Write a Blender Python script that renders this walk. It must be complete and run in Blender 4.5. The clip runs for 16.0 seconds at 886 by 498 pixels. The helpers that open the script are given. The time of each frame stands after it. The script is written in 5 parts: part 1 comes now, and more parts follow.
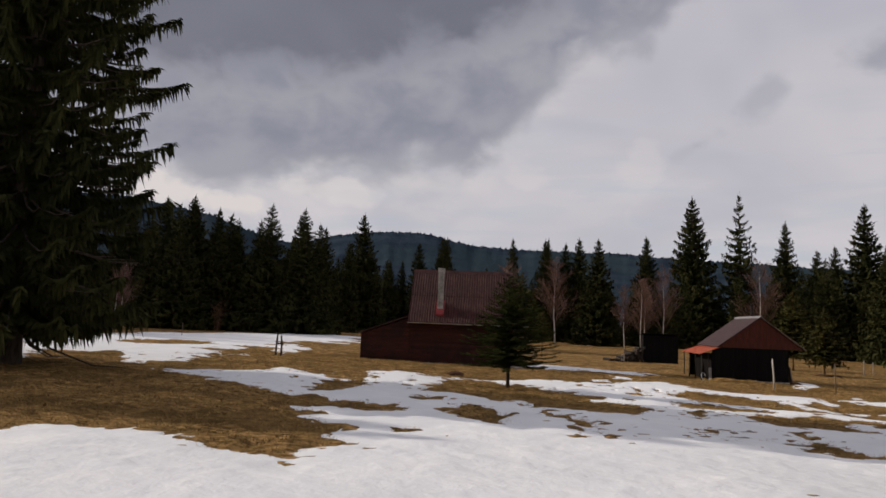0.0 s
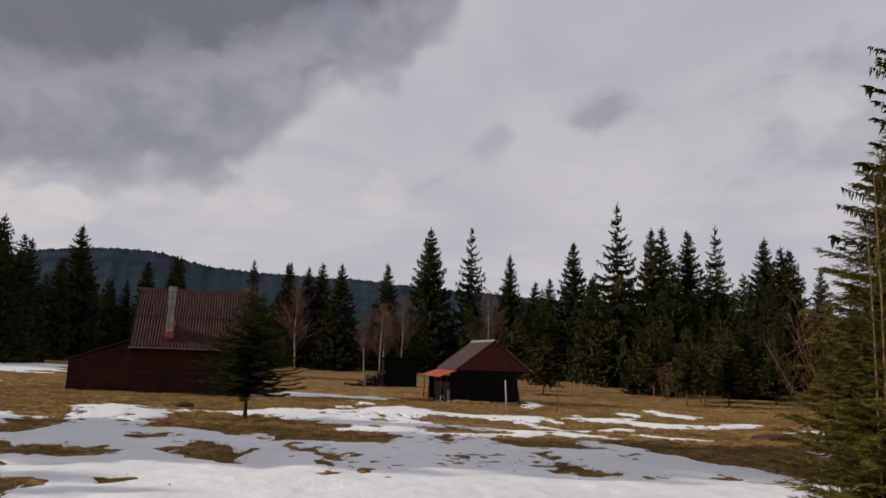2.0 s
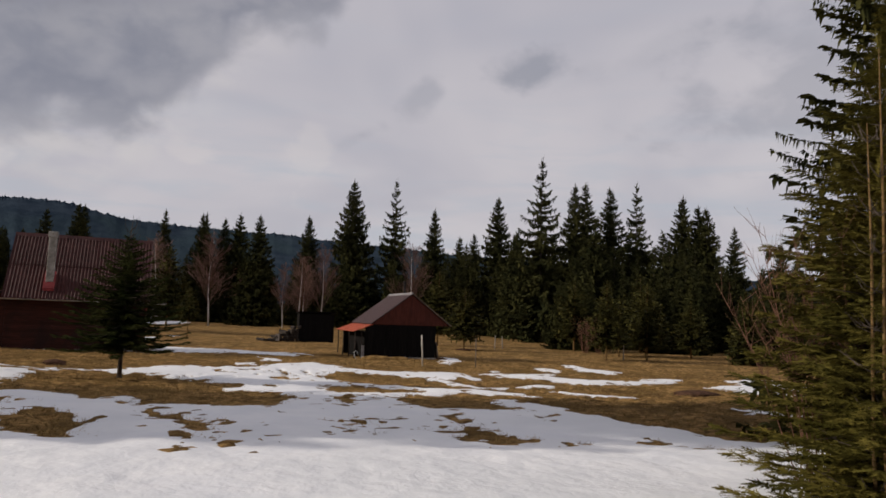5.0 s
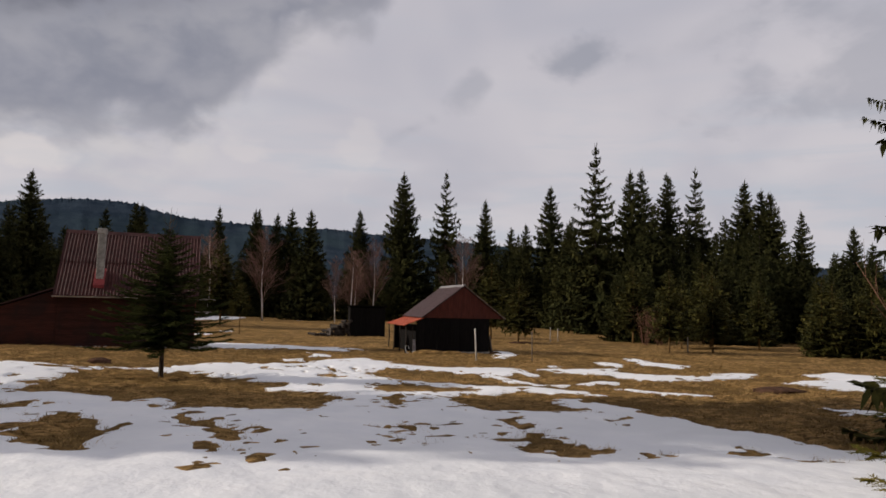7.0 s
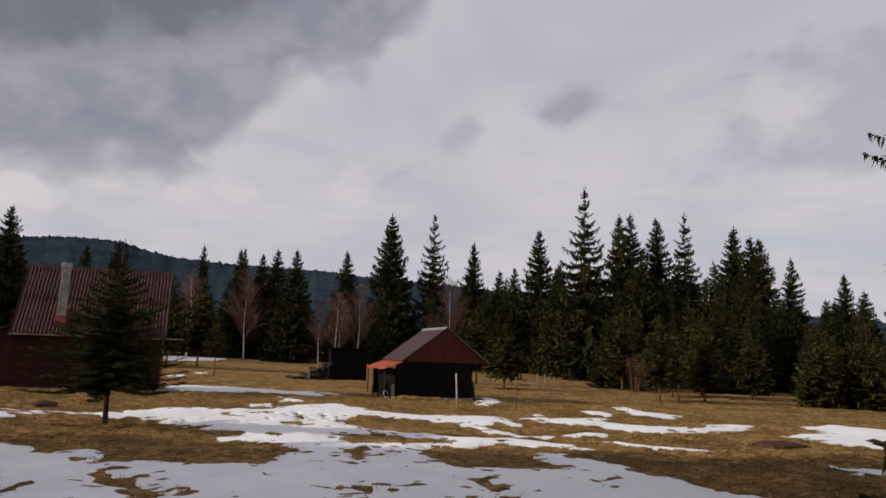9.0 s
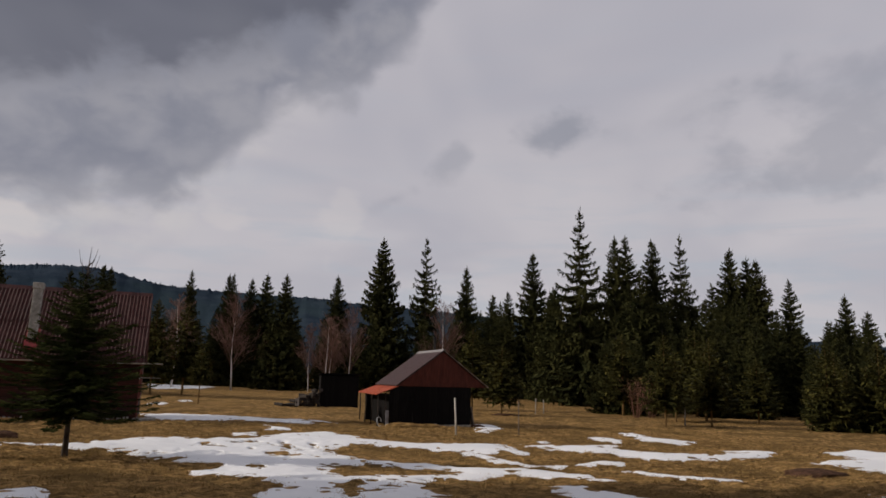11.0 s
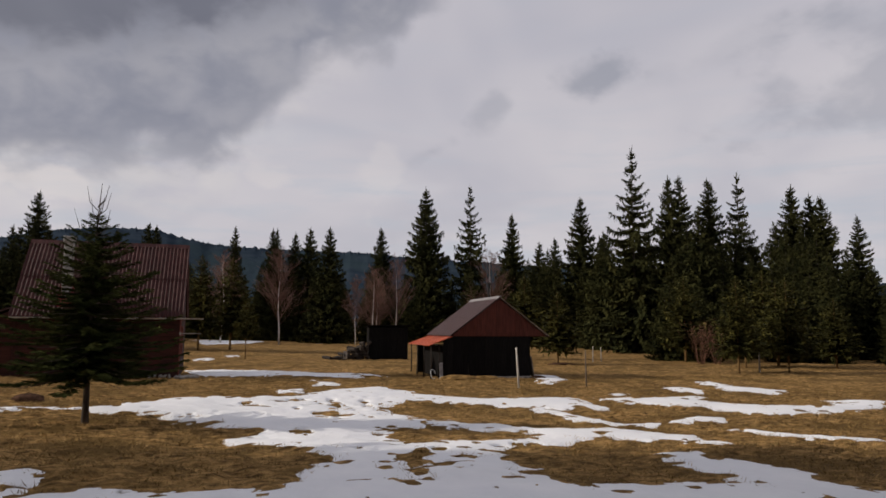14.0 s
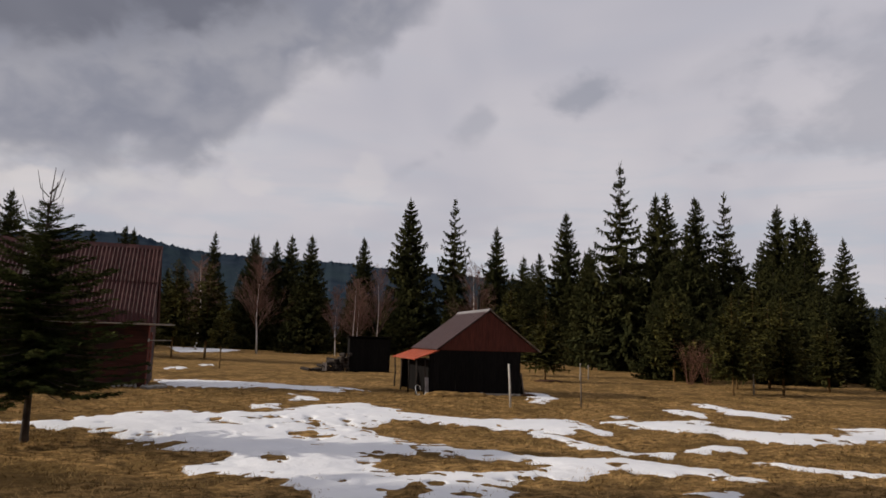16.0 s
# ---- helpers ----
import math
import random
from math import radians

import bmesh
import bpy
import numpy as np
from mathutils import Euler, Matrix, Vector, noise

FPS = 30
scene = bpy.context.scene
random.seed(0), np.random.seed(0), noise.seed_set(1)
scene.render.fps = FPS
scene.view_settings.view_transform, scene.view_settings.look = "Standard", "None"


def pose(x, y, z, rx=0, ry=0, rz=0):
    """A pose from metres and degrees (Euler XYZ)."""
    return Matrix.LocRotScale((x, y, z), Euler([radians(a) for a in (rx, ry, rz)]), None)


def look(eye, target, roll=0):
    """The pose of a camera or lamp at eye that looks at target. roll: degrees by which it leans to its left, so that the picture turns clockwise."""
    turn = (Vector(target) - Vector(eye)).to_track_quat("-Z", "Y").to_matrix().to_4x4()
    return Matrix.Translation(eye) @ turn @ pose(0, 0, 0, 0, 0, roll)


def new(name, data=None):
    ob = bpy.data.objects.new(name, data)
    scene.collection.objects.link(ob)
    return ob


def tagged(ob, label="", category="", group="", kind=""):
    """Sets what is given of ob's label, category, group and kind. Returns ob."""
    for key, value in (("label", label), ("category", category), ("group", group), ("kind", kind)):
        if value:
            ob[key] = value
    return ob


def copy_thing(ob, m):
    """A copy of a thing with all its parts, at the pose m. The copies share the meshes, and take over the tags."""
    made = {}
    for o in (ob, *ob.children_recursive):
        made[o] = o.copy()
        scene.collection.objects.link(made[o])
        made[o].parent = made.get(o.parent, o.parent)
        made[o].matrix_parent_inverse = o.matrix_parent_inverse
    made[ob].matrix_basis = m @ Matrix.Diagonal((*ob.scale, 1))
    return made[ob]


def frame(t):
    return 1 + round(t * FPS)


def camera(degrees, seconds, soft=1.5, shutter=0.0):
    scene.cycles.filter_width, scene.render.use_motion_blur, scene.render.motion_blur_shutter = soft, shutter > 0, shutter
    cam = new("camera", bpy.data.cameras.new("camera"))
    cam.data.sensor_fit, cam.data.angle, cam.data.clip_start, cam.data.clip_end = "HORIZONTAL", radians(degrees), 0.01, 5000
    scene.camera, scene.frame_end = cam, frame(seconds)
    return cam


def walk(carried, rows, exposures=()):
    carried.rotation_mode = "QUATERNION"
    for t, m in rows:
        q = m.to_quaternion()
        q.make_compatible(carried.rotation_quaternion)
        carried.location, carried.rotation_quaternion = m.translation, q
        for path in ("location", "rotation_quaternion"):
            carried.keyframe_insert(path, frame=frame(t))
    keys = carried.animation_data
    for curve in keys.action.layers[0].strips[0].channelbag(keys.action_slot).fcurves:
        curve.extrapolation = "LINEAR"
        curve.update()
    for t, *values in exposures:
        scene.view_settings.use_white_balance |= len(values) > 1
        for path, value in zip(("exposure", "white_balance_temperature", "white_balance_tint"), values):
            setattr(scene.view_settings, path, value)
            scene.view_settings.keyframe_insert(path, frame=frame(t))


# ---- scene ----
cam = camera(64.8, 16.0, soft=1.65)
EXPOSURES = [(0, 0.06), (2.5, 0.0), (4, -0.03), (6.5, 0.05), (8.5, 0.11), (11, -0.09), (12, -0.09), (13, -0.08), (14.5, 0.12), (16, 0.06)]
PATH = [
    (0, (0.023, -1.412, 1.909), (-0.099, 0.573, 2.119), 2.3),
    (0.5, (-0.074, -1.121, 1.918), (-0.075, 0.864, 2.161), 1.3),
    (1, (-0.055, -0.782, 1.94), (0.124, 1.192, 2.206), 0.7),
    (1.5, (-0.061, -0.401, 1.918), (0.381, 1.528, 2.209), 0.6),
    (2, (-0.039, -0.03, 1.855), (0.554, 1.855, 2.162), 1.9),
    (2.5, (0.125, 0.247, 1.838), (0.842, 2.093, 2.117), 3.3),
    (3, (0.307, 0.479, 1.8), (1.042, 2.32, 2.07), 3.7),
    (3.5, (0.512, 0.737, 1.773), (1.263, 2.575, 2.008), 3.1),
    (4, (0.748, 1.104, 1.773), (1.551, 2.925, 1.963), 2.0),
    (6.5, (1.471, 2.721, 1.772), (2.204, 4.572, 1.966), 2.2),
    (7, (1.594, 3.046, 1.782), (2.258, 4.926, 1.947), 1.3),
    (7.5, (1.803, 3.352, 1.773), (2.484, 5.226, 1.935), 0.9),
    (8, (2.049, 3.616, 1.742), (2.719, 5.489, 1.949), 0.8),
    (8.5, (2.229, 3.836, 1.781), (2.904, 5.702, 2.036), 1.9),
    (11, (2.696, 5.691, 1.62), (3.397, 7.529, 1.984), 1.6),
    (11.5, (2.851, 6.069, 1.596), (3.563, 7.903, 1.954), 1.5),
    (12, (2.936, 6.397, 1.612), (3.651, 8.233, 1.959), 1.6),
    (12.5, (2.92, 6.829, 1.615), (3.562, 8.692, 1.954), 1.8),
    (13, (3.008, 7.245, 1.571), (3.603, 9.132, 1.863), 1.6),
    (13.5, (3.072, 7.688, 1.559), (3.666, 9.581, 1.804), 1.4),
    (14, (3.109, 8.142, 1.564), (3.707, 10.037, 1.789), 0.3),
    (14.5, (3.17, 8.507, 1.569), (3.773, 10.4, 1.8), 0.2),
    (15, (3.187, 8.839, 1.59), (3.837, 10.713, 1.845), 0.3),
    (15.5, (3.171, 9.22, 1.609), (3.797, 11.1, 1.879), 0.6),
    (16, (3.282, 9.592, 1.571), (3.927, 11.467, 1.833), 1.7),
]
walk(cam, [(t, look(eye, at, roll)) for t, eye, at, roll in PATH], EXPOSURES)

# ---- sky, sun, exposure ----
SUN_TO = Vector((-0.987, 0.16, 0.0)).normalized()
SUN_EL = radians(24)
sun = new("sun", bpy.data.lights.new("sun", "SUN"))
sun.data.energy, sun.data.angle, sun.data.color = 3.15, radians(0.6), (1.0, 0.9, 0.78)
sun.matrix_world = look((0, 0, 60), Vector((0, 0, 60)) - Vector((SUN_TO.x * math.cos(SUN_EL), SUN_TO.y * math.cos(SUN_EL), math.sin(SUN_EL))))


class Nodes:
    """Short calls for building node trees."""

    def __init__(self, tree):
        self.tree = tree
        tree.nodes.clear()

    def add(self, kind, **values):
        node = self.tree.nodes.new(kind)
        for key, value in values.items():
            setattr(node, key, value)
        return node

    def put(self, socket, value):
        if hasattr(value, "is_linked"):
            self.tree.links.new(value, socket)
        elif value is not None:
            socket.default_value = value

    def math(self, op, a, b=None, c=None, clamp=False):
        node = self.add("ShaderNodeMath", operation=op, use_clamp=clamp)
        for socket, value in zip(node.inputs, (a, b, c)):
            self.put(socket, value)
        return node.outputs[0]

    def ramp(self, x, low, high, to_low=0.0, to_high=1.0):
        node = self.add("ShaderNodeMapRange", interpolation_type="SMOOTHSTEP")
        for socket, value in zip(node.inputs, (x, low, high, to_low, to_high)):
            self.put(socket, value)
        return node.outputs[0]

    def mix(self, factor, a, b):
        node = self.add("ShaderNodeMix", data_type="RGBA")
        self.put(node.inputs["Factor"], factor)
        for socket, value in ((node.inputs[6], a), (node.inputs[7], b)):
            self.put(socket, (*value, 1) if isinstance(value, tuple) else value)
        return node.outputs[2]

    def noise(self, vector, scale, detail=4.0, rough=0.55, distort=0.0):
        node = self.add("ShaderNodeTexNoise")
        self.put(node.inputs["Vector"], vector)
        for key, value in (("Scale", scale), ("Detail", detail), ("Roughness", rough), ("Distortion", distort)):
            self.put(node.inputs[key], value)
        return node.outputs[0]

    def combine(self, x, y, z):
        node = self.add("ShaderNodeCombineXYZ")
        for socket, value in zip(node.inputs, (x, y, z)):
            self.put(socket, value)
        return node.outputs[0]


def build_sky():
    world = bpy.data.worlds.new("sky")
    scene.world, world.use_nodes = world, True
    n = Nodes(world.node_tree)
    way = n.add("ShaderNodeTexCoord").outputs["Generated"]
    split = n.add("ShaderNodeSeparateXYZ")
    n.put(split.inputs[0], way)
    x, y, z = split.outputs
    az = n.math("MULTIPLY", n.math("ARCTAN2", x, y), 57.2958)
    el = n.math("MULTIPLY", n.math("ARCSINE", n.math("MINIMUM", n.math("MAXIMUM", z, -1.0), 1.0)), 57.2958)
    over = n.math("ADD", n.math("MAXIMUM", z, 0.0), 0.4)
    flat = n.combine(n.math("DIVIDE", x, over), n.math("DIVIDE", y, over), 0.0)
    clear = n.add("ShaderNodeTexSky", sky_type="NISHITA", sun_disc=False, sun_elevation=SUN_EL, sun_rotation=math.atan2(SUN_TO.x, SUN_TO.y))
    # thin overcast veil with faint streaks, bluer near the horizon
    veil_noise = n.noise(flat, 1.7, 3.0, 0.5, 0.6)
    veil = n.mix(n.ramp(veil_noise, 0.32, 0.68), (4.7, 4.55, 5.05), (5.75, 5.45, 5.75))
    streak = n.noise(n.combine(n.math("MULTIPLY", az, 0.045), n.math("MULTIPLY", el, 0.32), 0.0), 1.6, 4.0, 0.55, 0.5)
    veil = n.mix(n.math("MULTIPLY", n.ramp(streak, 0.45, 0.7), n.ramp(el, 19.0, 9.0, 0.1, 0.6)), veil, (4.35, 4.7, 5.35))
    sky = n.mix(n.ramp(veil_noise, 0.2, 0.5, 0.88, 0.97), clear.outputs[0], veil)
    warp = n.noise(flat, 2.3, 3.0, 0.5, 0.3)
    fine = n.noise(flat, 7.5, 4.0, 0.52, 0.3)
    puff = n.noise(n.combine(n.math("MULTIPLY", az, 0.06), n.math("MULTIPLY", el, 0.085), 0.0), 3.4, 4.0, 0.5, 0.2)

    def edge(stops):
        """Elevation in degrees by bearing, from -60 to 60 degrees."""
        node = n.add("ShaderNodeValToRGB")
        row = node.color_ramp.elements
        row[0].position, row[-1].position = 0.0, 1.0
        for a, e in stops:
            at = row[0] if a == -60 else row[-1] if a == 60 else row.new((a + 60) / 120)
            at.color = (e / 60, e / 60, e / 60, 1)
        n.put(node.inputs[0], n.math("MULTIPLY_ADD", az, 1 / 120, 0.5, clamp=True))
        return n.math("MULTIPLY", node.outputs[0], 60.0)

    ragged = n.math("ADD", n.math("MULTIPLY_ADD", warp, 3.0, -1.5), n.math("MULTIPLY_ADD", puff, 8.0, -4.0))
    # the large cloud bank: a pale grey underside and a darker mass above it
    depth = n.math("ADD", n.math("SUBTRACT", el, edge(((-60, 8.0), (-26, 10.2), (-20, 9.8), (-14, 10.8), (-10, 11.2), (-6, 12.4), (-2, 11.8), (0.5, 13.4), (3.5, 16.2), (5.5, 19.2), (10, 21.2), (13, 22.0), (17, 25.8), (26, 36.0), (60, 45.0)))), ragged)
    rim = n.math("MULTIPLY", n.ramp(depth, -4.0, -0.3), n.ramp(az, 14.0, 2.0))
    sky = n.mix(n.math("MULTIPLY", rim, n.ramp(fine, 0.35, 0.7, 0.0, 0.5)), sky, (6.4, 6.05, 5.9))
    bank = n.math("MULTIPLY", n.ramp(depth, -0.9, 2.8), n.ramp(el, 60.0, 34.0))
    under = n.mix(n.ramp(n.math("MULTIPLY_ADD", puff, 0.5, n.math("MULTIPLY", warp, 0.5)), 0.38, 0.62), (2.15, 2.25, 2.8), (3.2, 3.2, 3.65))
    upper = n.math("ADD", n.math("SUBTRACT", el, edge(((-60, 14.0), (-26, 18.0), (-19, 19.2), (-14, 19.4), (-8, 20.8), (-1, 23.2), (4, 24.8), (10, 26.8), (18, 33.0), (60, 45.0)))), n.math("MULTIPLY", ragged, 1.2))
    belly = n.math("MULTIPLY", n.ramp(upper, -5.0, -0.5), n.ramp(upper, 1.0, -1.5))
    under = n.mix(n.math("MULTIPLY", belly, n.ramp(puff, 0.35, 0.65, 0.1, 0.5)), under, (3.4, 3.35, 3.7))
    dark = n.mix(n.ramp(upper, -1.2, 2.6), under, n.mix(n.ramp(warp, 0.35, 0.65), (1.15, 1.22, 1.6), (1.6, 1.66, 2.05)))
    sky = n.mix(n.math("MULTIPLY", bank, 0.94), sky, dark)
    # loose dark scraps of cloud, and broad dim veils low over the woods
    for a, e, wide, tall, tilt, amount in ((30.0, 19.8, 3.1, 1.6, 0.3, 0.64), (21.8, 18.0, 1.9, 1.7, 0.5, 0.36), (16.6, 14.4, 1.7, 0.8, 0.3, 0.3), (51.0, 18.5, 9.0, 4.4, 0.25, 0.42), (41.0, 21.0, 6.0, 1.2, 0.2, 0.12)):
        dx = n.math("DIVIDE", n.math("SUBTRACT", az, a), wide)
        dy = n.math("DIVIDE", n.math("SUBTRACT", el, n.math("MULTIPLY_ADD", n.math("SUBTRACT", az, a), tilt, e)), tall)
        r = n.math("SQRT", n.math("ADD", n.math("MULTIPLY", dx, dx), n.math("MULTIPLY", dy, dy)))
        r = n.math("ADD", r, n.math("ADD", n.math("MULTIPLY_ADD", puff, 2.6, -1.3), n.math("MULTIPLY_ADD", fine, 3.0, -1.5)))
        sky = n.mix(n.math("MULTIPLY", n.ramp(r, 1.35, 0.1), amount), sky, (2.5, 2.65, 3.2))
    # pale lumps of cumulus
    for a, e, wide, tall, amount in ((12.3, 12.7, 1.4, 2.0, 0.22), (-25.5, 9.3, 2.6, 1.2, 0.8), (-21.0, 8.6, 2.4, 1.0, 0.8), (-12.5, 10.4, 4.5, 0.9, 0.5), (3.5, 12.2, 1.6, 0.8, 0.25)):
        dx = n.math("DIVIDE", n.math("SUBTRACT", az, a), wide)
        dy = n.math("DIVIDE", n.math("SUBTRACT", el, e), tall)
        r = n.math("SQRT", n.math("ADD", n.math("MULTIPLY", dx, dx), n.math("MULTIPLY", dy, dy)))
        r = n.math("ADD", r, n.math("ADD", n.math("MULTIPLY_ADD", puff, 4.0, -2.0), n.math("MULTIPLY_ADD", fine, 4.0, -2.0)))
        sky = n.mix(n.math("MULTIPLY", n.ramp(r, 1.3, 0.3), amount), sky, (6.9, 6.35, 6.15))
    back = n.add("ShaderNodeBackground")
    n.put(back.inputs[0], sky)
    back.inputs[1].default_value = 0.1
    n.put(n.add("ShaderNodeOutputWorld").inputs[0], back.outputs[0])


build_sky()


# ---- materials ----
def material(name, dark, light, scale=4.0, rough=0.8, bump=0.3, bump_scale=30.0, dist=0.02, metal=0.0, stretch=(1, 1, 1), island=0.0, spec=0.3, patch=None, patch_scale=0.5, coords="Object", piece=0.0):
    """A surface of two colours mixed by grain, with broad patches, relief and, for joined pieces, a tone of its own for each."""
    mat = bpy.data.materials.new(name)
    mat.use_nodes = True
    n = Nodes(mat.node_tree)
    where = n.add("ShaderNodeTexCoord").outputs[coords]
    lay = n.add("ShaderNodeMapping")
    n.put(lay.inputs["Vector"], where)
    lay.inputs["Scale"].default_value = stretch
    grain = n.noise(lay.outputs[0], scale, 6.0, 0.6)
    colour = n.mix(n.ramp(grain, 0.3, 0.7), dark, light)
    if patch:
        colour = n.mix(n.ramp(n.noise(where, patch_scale, 4.0, 0.6, 0.5), 0.42, 0.66), colour, patch)
    if island:
        tone = n.add("ShaderNodeHueSaturation")
        n.put(tone.inputs["Color"], colour)
        n.put(tone.inputs["Value"], n.math("MULTIPLY_ADD", n.add("ShaderNodeNewGeometry").outputs["Random Per Island"], 2 * island, 1 - island))
        colour = tone.outputs[0]
    if piece:
        tone = n.add("ShaderNodeHueSaturation")
        n.put(tone.inputs["Color"], colour)
        n.put(tone.inputs["Value"], n.math("MULTIPLY_ADD", n.add("ShaderNodeObjectInfo").outputs["Random"], 2 * piece, 1 - piece))
        colour = tone.outputs[0]
    shade = n.add("ShaderNodeBsdfPrincipled")
    n.put(shade.inputs["Base Color"], colour)
    shade.inputs["Roughness"].default_value, shade.inputs["Metallic"].default_value = rough, metal
    shade.inputs["Specular IOR Level"].default_value = spec
    if bump:
        relief = n.add("ShaderNodeBump")
        n.put(relief.inputs["Height"], n.noise(lay.outputs[0], bump_scale, 4.0, 0.6))
        relief.inputs["Strength"].default_value, relief.inputs["Distance"].default_value = bump, dist
        n.put(shade.inputs["Normal"], relief.outputs[0])
    n.put(n.add("ShaderNodeOutputMaterial").inputs[0], shade.outputs[0])
    return mat


SNOW = material("snow", (0.80, 0.81, 0.84), (0.88, 0.88, 0.89), 0.9, 0.6, 0.55, 5.0, 0.05, patch=(0.78, 0.79, 0.81), patch_scale=0.35, spec=0.25)
MEADOW = material("dead_grass", (0.080, 0.046, 0.016), (0.49, 0.298, 0.115), 5.5, 0.95, 1.0, 9.0, 0.14, patch=(0.150, 0.092, 0.033), patch_scale=0.6, spec=0.05, stretch=(0.8, 1.3, 1))
BLADE = material("grass_blade", (0.10, 0.063, 0.023), (0.42, 0.268, 0.105), 1.1, 0.95, 0, island=0.4, spec=0.05)
NEEDLES = material("spruce_needles", (0.020, 0.024, 0.010), (0.060, 0.058, 0.020), 0.35, 0.9, 0, island=0.2, spec=0.03)
NEEDLES_YOUNG = material("young_needles", (0.032, 0.034, 0.010), (0.090, 0.080, 0.021), 1.0, 0.85, 0, island=0.35, spec=0.08)
NEEDLES_FIR = material("fir_needles", (0.052, 0.049, 0.011), (0.155, 0.125, 0.028), 1.2, 0.9, 0, island=0.35, spec=0.02)
NEEDLES_SAPLING = material("sapling_needles", (0.022, 0.032, 0.010), (0.070, 0.074, 0.022), 1.2, 0.9, 0, island=0.3, spec=0.02)
BARK = material("spruce_bark", (0.035, 0.026, 0.02), (0.11, 0.085, 0.065), 9.0, 0.95, 0.6, 25.0, 0.02, stretch=(1, 1, 0.35))
BARK_YOUNG = material("young_bark", (0.11, 0.066, 0.026), (0.23, 0.145, 0.066), 14.0, 0.95, 0.4, 40.0, 0.01, spec=0.05)
BIRCH_BARK = material("birch_bark", (0.46, 0.41, 0.37), (0.84, 0.79, 0.74), 3.0, 0.8, 0.3, 12.0, 0.02, stretch=(1, 1, 2.5))
TWIGS = material("birch_twigs", (0.12, 0.068, 0.056), (0.25, 0.150, 0.122), 1.0, 0.9, 0, island=0.35, spec=0.1)
SHRUB_TWIGS = material("shrub_twigs", (0.10, 0.050, 0.033), (0.22, 0.115, 0.075), 1.0, 0.9, 0, island=0.35, spec=0.1)
# distance haze is put into these blue tones of the ridge's spruce woods
HAZY_FOREST = material("hazy_hill_forest", (0.018, 0.028, 0.043), (0.036, 0.050, 0.068), 0.02, 1.0, 0.5, 0.06, 8.0, patch=(0.030, 0.046, 0.056), patch_scale=0.004, spec=0.0)
RED_BOARD = material("red_brown_boards", (0.030, 0.0085, 0.006), (0.075, 0.021, 0.013), 5.0, 0.85, 0.4, 18.0, 0.01, stretch=(0.25, 1, 6), piece=0.22, patch=(0.028, 0.011, 0.009), patch_scale=1.1)
ROOF_RED = material("red_fibre_cement", (0.026, 0.0050, 0.0048), (0.068, 0.0150, 0.0135), 6.0, 0.6, 0.25, 25.0, 0.01, stretch=(3, 1, 0.5), patch=(0.074, 0.024, 0.021), patch_scale=2.4, piece=0.12)
TRIM_RED = material("red_trim", (0.13, 0.034, 0.025), (0.25, 0.078, 0.055), 8.0, 0.8, 0.2, 20.0, 0.01)
FLASH_RED = material("red_flashing", (0.17, 0.018, 0.02), (0.27, 0.034, 0.034), 6.0, 0.5, 0.1, 20.0, 0.005)
CONCRETE = material("chimney_render", (0.26, 0.245, 0.22), (0.46, 0.44, 0.40), 7.0, 0.95, 0.4, 22.0, 0.01, patch=(0.20, 0.19, 0.17), patch_scale=2.5)
ZINC = material("zinc_gutter", (0.36, 0.35, 0.34), (0.58, 0.56, 0.54), 5.0, 0.5, 0.1, 20.0, 0.004, metal=0.35)
STONE = material("field_stone", (0.15, 0.14, 0.125), (0.36, 0.34, 0.31), 6.0, 0.9, 0.5, 14.0, 0.02, piece=0.3)
SHED_METAL = material("brown_sheet_metal", (0.040, 0.018, 0.016), (0.068, 0.033, 0.029), 3.0, 0.55, 0.1, 12.0, 0.005, metal=0.1, patch=(0.052, 0.027, 0.024), patch_scale=1.3)
GABLE_RED = material("red_gable_boards", (0.058, 0.014, 0.009), (0.105, 0.026, 0.016), 5.0, 0.85, 0.3, 16.0, 0.01, stretch=(4, 1, 0.4), piece=0.08)
ORANGE = material("orange_sheet", (0.34, 0.062, 0.026), (0.52, 0.115, 0.045), 3.0, 0.6, 0.15, 14.0, 0.005, patch=(0.36, 0.08, 0.04), patch_scale=1.8)
TARRED = material("tarred_boards", (0.0045, 0.004, 0.004), (0.011, 0.0095, 0.009), 5.0, 0.9, 0.4, 16.0, 0.01, stretch=(5, 5, 0.4), piece=0.2, spec=0.1)
GREY_WOOD = material("weathered_wood", (0.20, 0.175, 0.15), (0.46, 0.42, 0.37), 7.0, 0.9, 0.4, 26.0, 0.008, stretch=(1, 1, 0.25))
BROWN_WOOD = material("old_post_wood", (0.10, 0.075, 0.055), (0.24, 0.19, 0.145), 7.0, 0.9, 0.4, 26.0, 0.008, stretch=(1, 1, 0.25))
EARTH = material("bare_earth", (0.045, 0.025, 0.016), (0.115, 0.062, 0.040), 9.0, 1.0, 0.8, 18.0, 0.04, spec=0.05)
DARK_IRON = material("stove_pipe", (0.010, 0.009, 0.009), (0.03, 0.026, 0.024), 8.0, 0.6, 0.2, 20.0, 0.004, metal=0.5)
PALE_WOOD = material("bleached_wood", (0.42, 0.38, 0.33), (0.66, 0.62, 0.56), 7.0, 0.9, 0.4, 26.0, 0.006, stretch=(1, 1, 0.25))
OLD_LOG = material("old_dark_wood", (0.012, 0.009, 0.007), (0.05, 0.038, 0.03), 7.0, 0.95, 0.4, 26.0, 0.01, piece=0.3)
OLD_ZINC = material("dull_zinc", (0.15, 0.14, 0.145), (0.27, 0.25, 0.25), 5.0, 0.6, 0.1, 20.0, 0.004)
